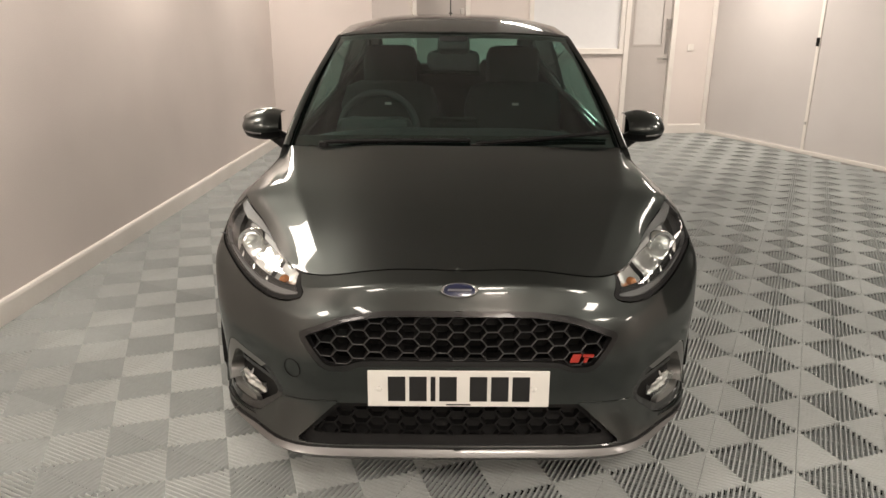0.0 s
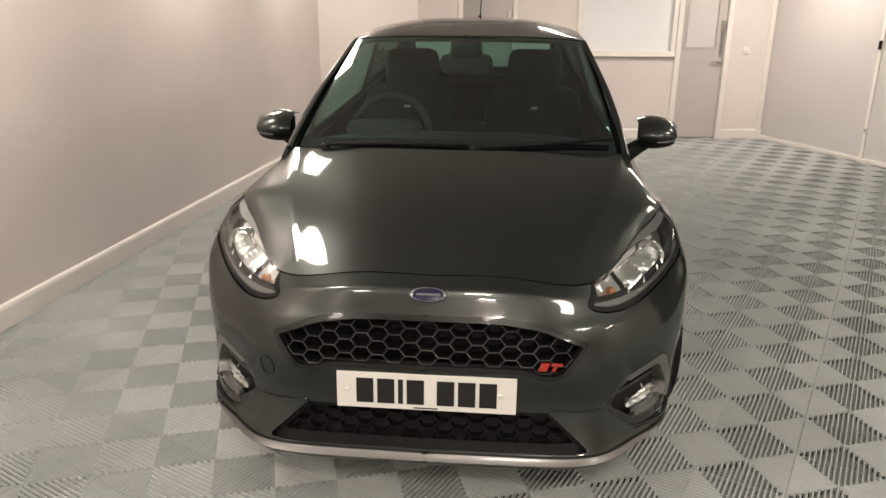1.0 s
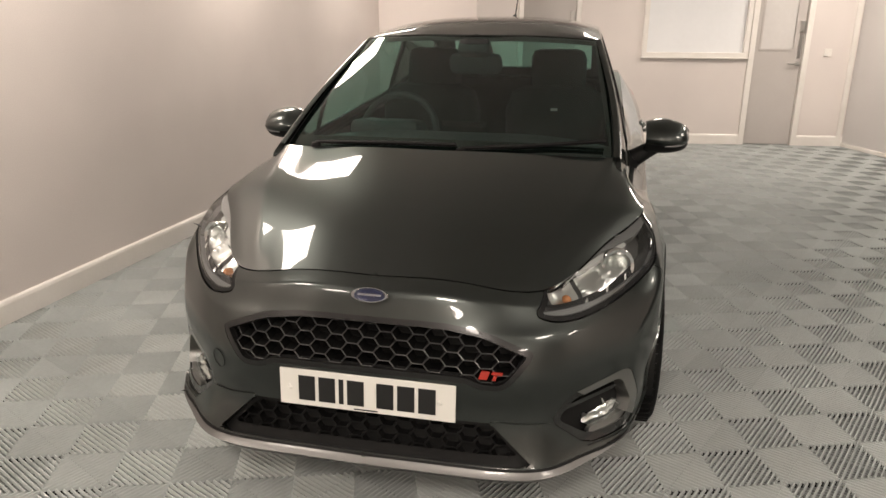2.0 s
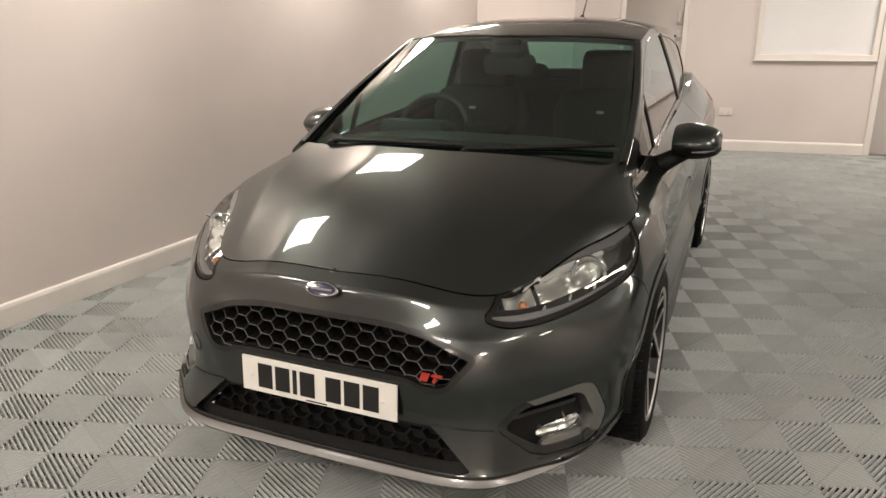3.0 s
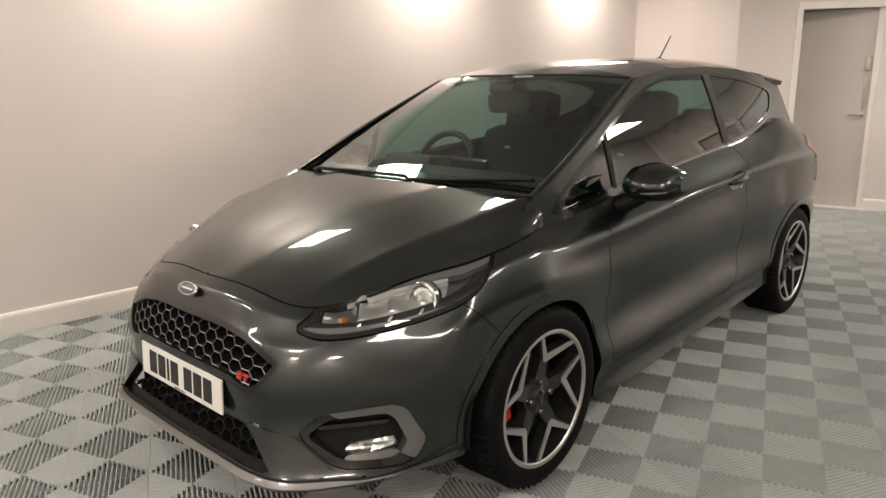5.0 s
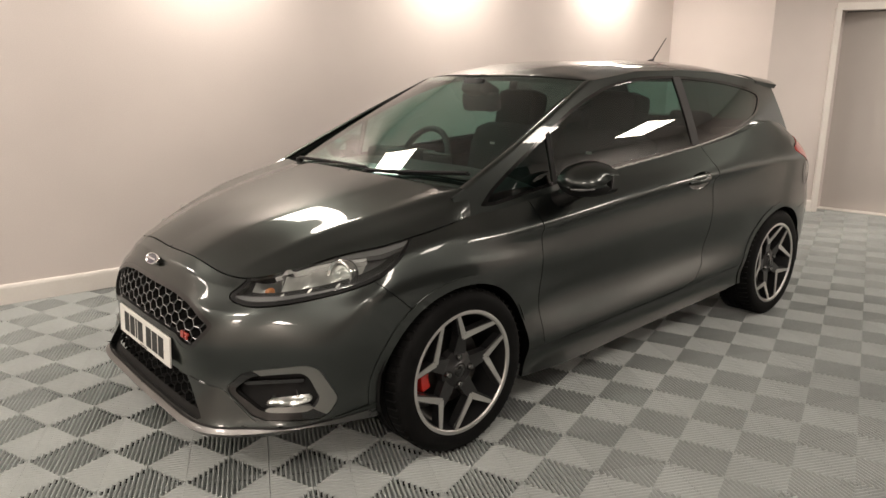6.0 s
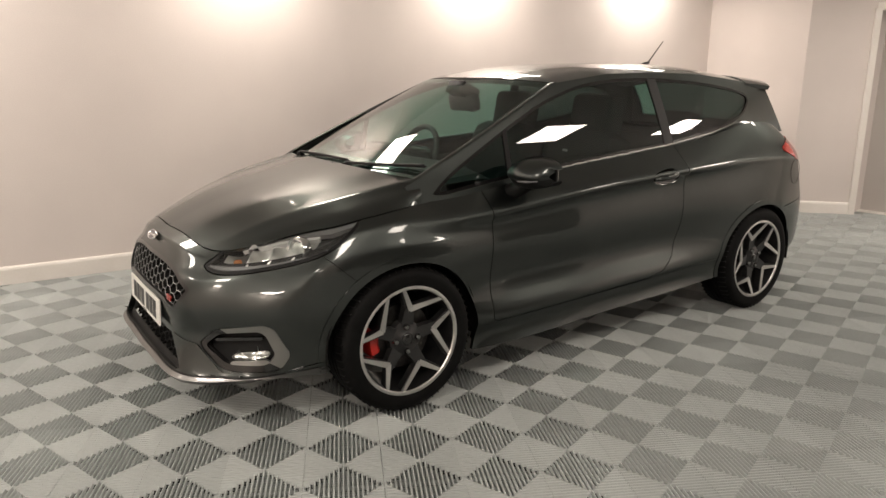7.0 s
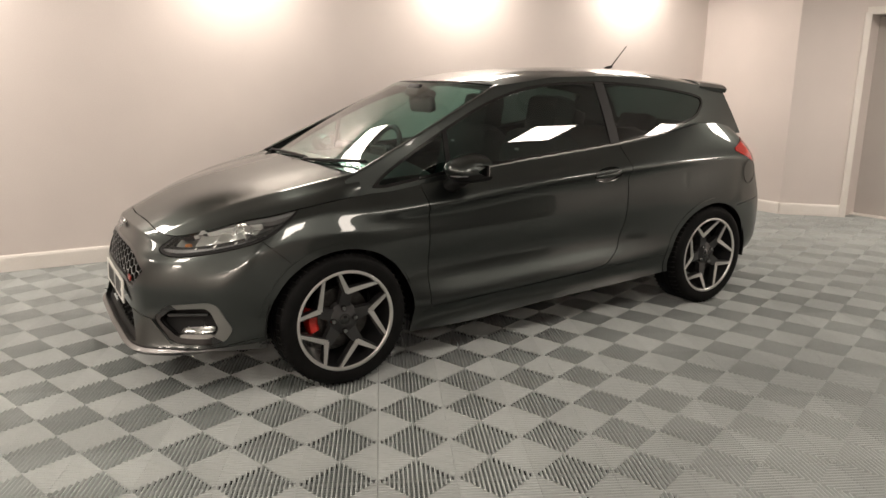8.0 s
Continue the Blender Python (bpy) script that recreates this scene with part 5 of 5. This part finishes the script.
# filler flap ring on the near flank
bm = bmesh.new()
k = np.argmin((FLAT_V[:, 1] - 3.66) ** 2 + (FLAT_V[:, 2] - 0.82) ** 2)
fp, fnv = Vector(FLAT_V[k]), Vector(FLAT_N[k])
fm = Matrix.Translation(fp + fnv * 0.0015) @ fnv.to_track_quat("Z", "Y").to_matrix().to_4x4()
add_tube(bm, [fm @ Vector((0.075 * math.cos(2 * math.pi * k / 40), 0.075 * math.sin(2 * math.pi * k / 40), 0)) for k in range(40)], 0.0016, 6, True)
part("filler_flap", bm, BLACK, car)


# cabin
def soft_block(dims, loc, rot=(0, 0, 0), bevel=0.05):
    bm = bmesh.new()
    add_box(bm, [-d / 2 for d in dims], [d / 2 for d in dims])
    bmesh.ops.subdivide_edges(bm, edges=bm.edges[:], cuts=2, use_grid_fill=True)
    for _ in range(2):
        bmesh.ops.smooth_vert(bm, verts=bm.verts[:], factor=0.35, use_axis_x=True, use_axis_y=True, use_axis_z=True)
    bmesh.ops.transform(bm, matrix=Matrix.Translation(loc) @ Euler([radians(a) for a in rot]).to_matrix().to_4x4(), verts=bm.verts[:])
    bmesh.ops.subdivide_edges(bm, edges=bm.edges[:], cuts=1, use_grid_fill=True, smooth=0.6)
    return bm


for sx in (0.35, -0.35):
    st = part("front_seat", soft_block((0.54, 0.2, 0.74), (sx, 2.23, 0.74), (-16, 0, 0)), FABRIC, car, "dark fabric sports seat")
    part("cushion", soft_block((0.54, 0.58, 0.22), (sx, 1.95, 0.42), (8, 0, 0)), FABRIC, st)
    part("headrest", soft_block((0.3, 0.15, 0.26), (sx, 2.37, 1.16), (-10, 0, 0)), FABRIC, st)
    bm = bmesh.new()
    for dx in (-0.05, 0.05):
        add_tube(bm, [(sx + dx, 2.34, 1.0), (sx + dx, 2.365, 1.12)], 0.006, 8)
    part("headrest_post", bm, STEEL, st)
    bm = box((-0.018, -0.002, -0.007), (0.018, 0.002, 0.007), Matrix.Translation((sx, 2.135, 0.99)) @ Matrix.Rotation(radians(-16), 4, "X"))
    part("seat_badge", bm, LEDSTRIP, st, smooth=False)
rs = part("rear_bench", soft_block((1.2, 0.2, 0.62), (0, 3.0, 0.78), (-22, 0, 0)), FABRIC, car)
part("cushion", soft_block((1.2, 0.5, 0.2), (0, 2.72, 0.46), (6, 0, 0)), FABRIC, rs)
for sx in (-0.33, 0.33):
    part("headrest", soft_block((0.26, 0.1, 0.15), (sx, 3.12, 1.1), (-15, 0, 0)), FABRIC, rs)
dash_net = [[(0, 1.0, 0.93), (0.4, 1.02, 0.928), (0.665, 1.06, 0.915)], [(0, 1.25, 0.962), (0.4, 1.25, 0.958), (0.672, 1.25, 0.93)], [(0, 1.42, 0.945), (0.4, 1.42, 0.94), (0.672, 1.4, 0.905)],
            [(0, 1.47, 0.86), (0.4, 1.46, 0.86), (0.672, 1.43, 0.84)], [(0, 1.44, 0.6), (0.4, 1.42, 0.6), (0.672, 1.4, 0.6)]]
ds = part("dashboard", panel(sheet(net_grid(dash_net, 30, 30, (True, False))), 0, True), CABIN, car, "dark moulded dashboard")
part("centre_screen", box((-0.105, 1.4, 0.9), (0.105, 1.425, 1.01), bevel=0.008), GLOSSBLACK, ds, smooth=False)
bm = soft_block((0.34, 0.2, 0.09), (-0.36, 1.45, 0.955), (-6, 0, 0))
part("binnacle", bm, CABIN, ds)
SWM = Matrix.Translation((-0.36, 1.62, 0.92)) @ Matrix.Rotation(radians(68), 4, "X")
bm = bmesh.new()
add_tube(bm, [SWM @ Vector((0.185 * math.cos(2 * math.pi * k / 40), 0.185 * math.sin(2 * math.pi * k / 40) * (0.96 if k > 20 else 1), 0)) for k in range(40)], 0.0165, 12, True)
swl = part("steering_wheel", bm, CABIN, car, "dark leather steering wheel")
bm = soft_block((0.17, 0.13, 0.06), (0, 0, -0.01))
bmesh.ops.transform(bm, matrix=SWM, verts=bm.verts[:])
part("airbag_boss", bm, CABIN, swl)
for ang in (0, 180, 270):
    bm = bmesh.new()
    a = radians(ang)
    add_tube(bm, [SWM @ Vector((0.06 * math.cos(a), 0.06 * math.sin(a), 0)), SWM @ Vector((0.18 * math.cos(a), 0.18 * math.sin(a), 0))], 0.014, 8)
    part("spoke", bm, SATIN if ang == 270 else CABIN, swl)
rv = part("rear_view_mirror", soft_block((0.25, 0.05, 0.09), (0, 1.7, 1.245), (10, 0, 0)), CABIN, car)
part("sensor_pod", soft_block((0.15, 0.14, 0.07), (0, 1.69, 1.305), (-24, 0, 0)), CABIN, rv)
part("headlining", panel(moved(ROOF, -0.03), 0, True), CABIN, car)
part("pillar_lining", panel(moved(pillars, -0.03), 0, True), CABIN, car)


# ---- floor: ribbed interlocking tiles ----
SQ = 0.2
TS = SQ * math.sqrt(2)
FA = radians(18.4)
FO = (-0.058, 0.021)
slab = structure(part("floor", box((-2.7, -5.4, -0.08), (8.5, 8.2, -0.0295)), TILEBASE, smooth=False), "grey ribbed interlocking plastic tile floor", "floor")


def rib_tile():
    """One tile: four triangles of round-backed slats that run out from its middle to its edges, carried by cross bars."""
    vs, fs = [], []
    n = 17
    pitch = TS / n
    half, w = TS / 2, 0.0041
    section = ((-w, -0.0125), (-0.0016, -0.0009), (-0.001, 0.0), (0.001, 0.0), (0.0016, -0.0009), (w, -0.0125))
    for c, s in ((1, 0), (0, 1), (-1, 0), (0, -1)):
        for k in range(-8, 9):
            y0 = k * pitch
            b = len(vs)
            for far in (0, 1):
                for dy, z in section:
                    x, y = half - 0.0012 if far else abs(y0 + dy) + 0.0004, y0 + dy
                    vs.append((x * c - y * s, x * s + y * c, z))
            fs.extend([(b + a, b + 6 + a, b + 7 + a, b + a + 1) for a in range(5)] + [(b, b + 1, b + 2, b + 3), (b, b + 3, b + 4, b + 5)])
        e, b = half - 0.0004, len(vs)
        for x, y, z in ((e - 0.0022, -e, -0.024), (e - 0.0018, -e, -0.013), (e, -e, -0.0135), (e - 0.0022, e, -0.024), (e - 0.0018, e, -0.013), (e, e, -0.0135)):
            vs.append((x * c - y * s, x * s + y * c, z))
        fs.extend([(b, b + 3, b + 4, b + 1), (b + 1, b + 4, b + 5, b + 2)])
        for k in range(1, 9):
            r = (k - 0.5) * pitch
            b = len(vs)
            for x, y, z in ((r - 0.0016, -r, -0.029), (r - 0.0016, -r, -0.018), (r + 0.0016, -r, -0.018), (r + 0.0016, -r, -0.029), (r - 0.0016, r, -0.029), (r - 0.0016, r, -0.018), (r + 0.0016, r, -0.018), (r + 0.0016, r, -0.029)):
                vs.append((x * c - y * s, x * s + y * c, z))
            fs.extend([(b, b + 4, b + 5, b + 1), (b + 1, b + 5, b + 6, b + 2), (b + 2, b + 6, b + 7, b + 3)])
    return vs, fs


tv, tf = rib_tile()
tile_mesh = bpy.data.meshes.new("floor_tile")
tile_mesh.from_pydata(tv, [], tf)
tile_mesh.materials.append(TILE)
ca, sa = math.cos(FA), math.sin(FA)
tile_turn = FA + math.pi / 4
near, rest = [], []
for i in range(-40, 60):
    for j in range(-40, 60):
        if (i + j) % 2:
            continue
        u, v = i * SQ + FO[0], j * SQ + FO[1]
        x, y = u * ca - v * sa, u * sa + v * ca
        right = 3.48 + (7.8 - y) * 0.362
        if not (-2.4 < x < right + 0.08 and -4.9 < y < 7.9):
            continue
        if -1.9 < x < 3.3 and -0.75 < y < 3.75:
            near.append((x, y))
        else:
            rest.append((x, y))
near.sort(key=lambda p: p[1])
rest += near[300:]
for x, y in near[:300]:
    ob = new("floor_tile", tile_mesh)
    ob.parent = slab
    ob.matrix_basis = pose(x, y, 0, 0, 0, math.degrees(tile_turn))
tva = np.array(tv)
rot = np.array([[math.cos(tile_turn), -math.sin(tile_turn), 0], [math.sin(tile_turn), math.cos(tile_turn), 0], [0, 0, 1]])
tw = tva @ rot.T
allv = np.concatenate([tw + np.array([x, y, 0]) for x, y in rest])
tfa = np.array(tf)
allf = np.concatenate([tfa + k * len(tv) for k in range(len(rest))])
me = bpy.data.meshes.new("floor_tiles_beyond")
me.from_pydata(allv.tolist(), [], allf.tolist())
me.materials.append(TILE)
ob = new("floor_tiles", me)
ob.parent = slab
ob["kind"] = "stuff"
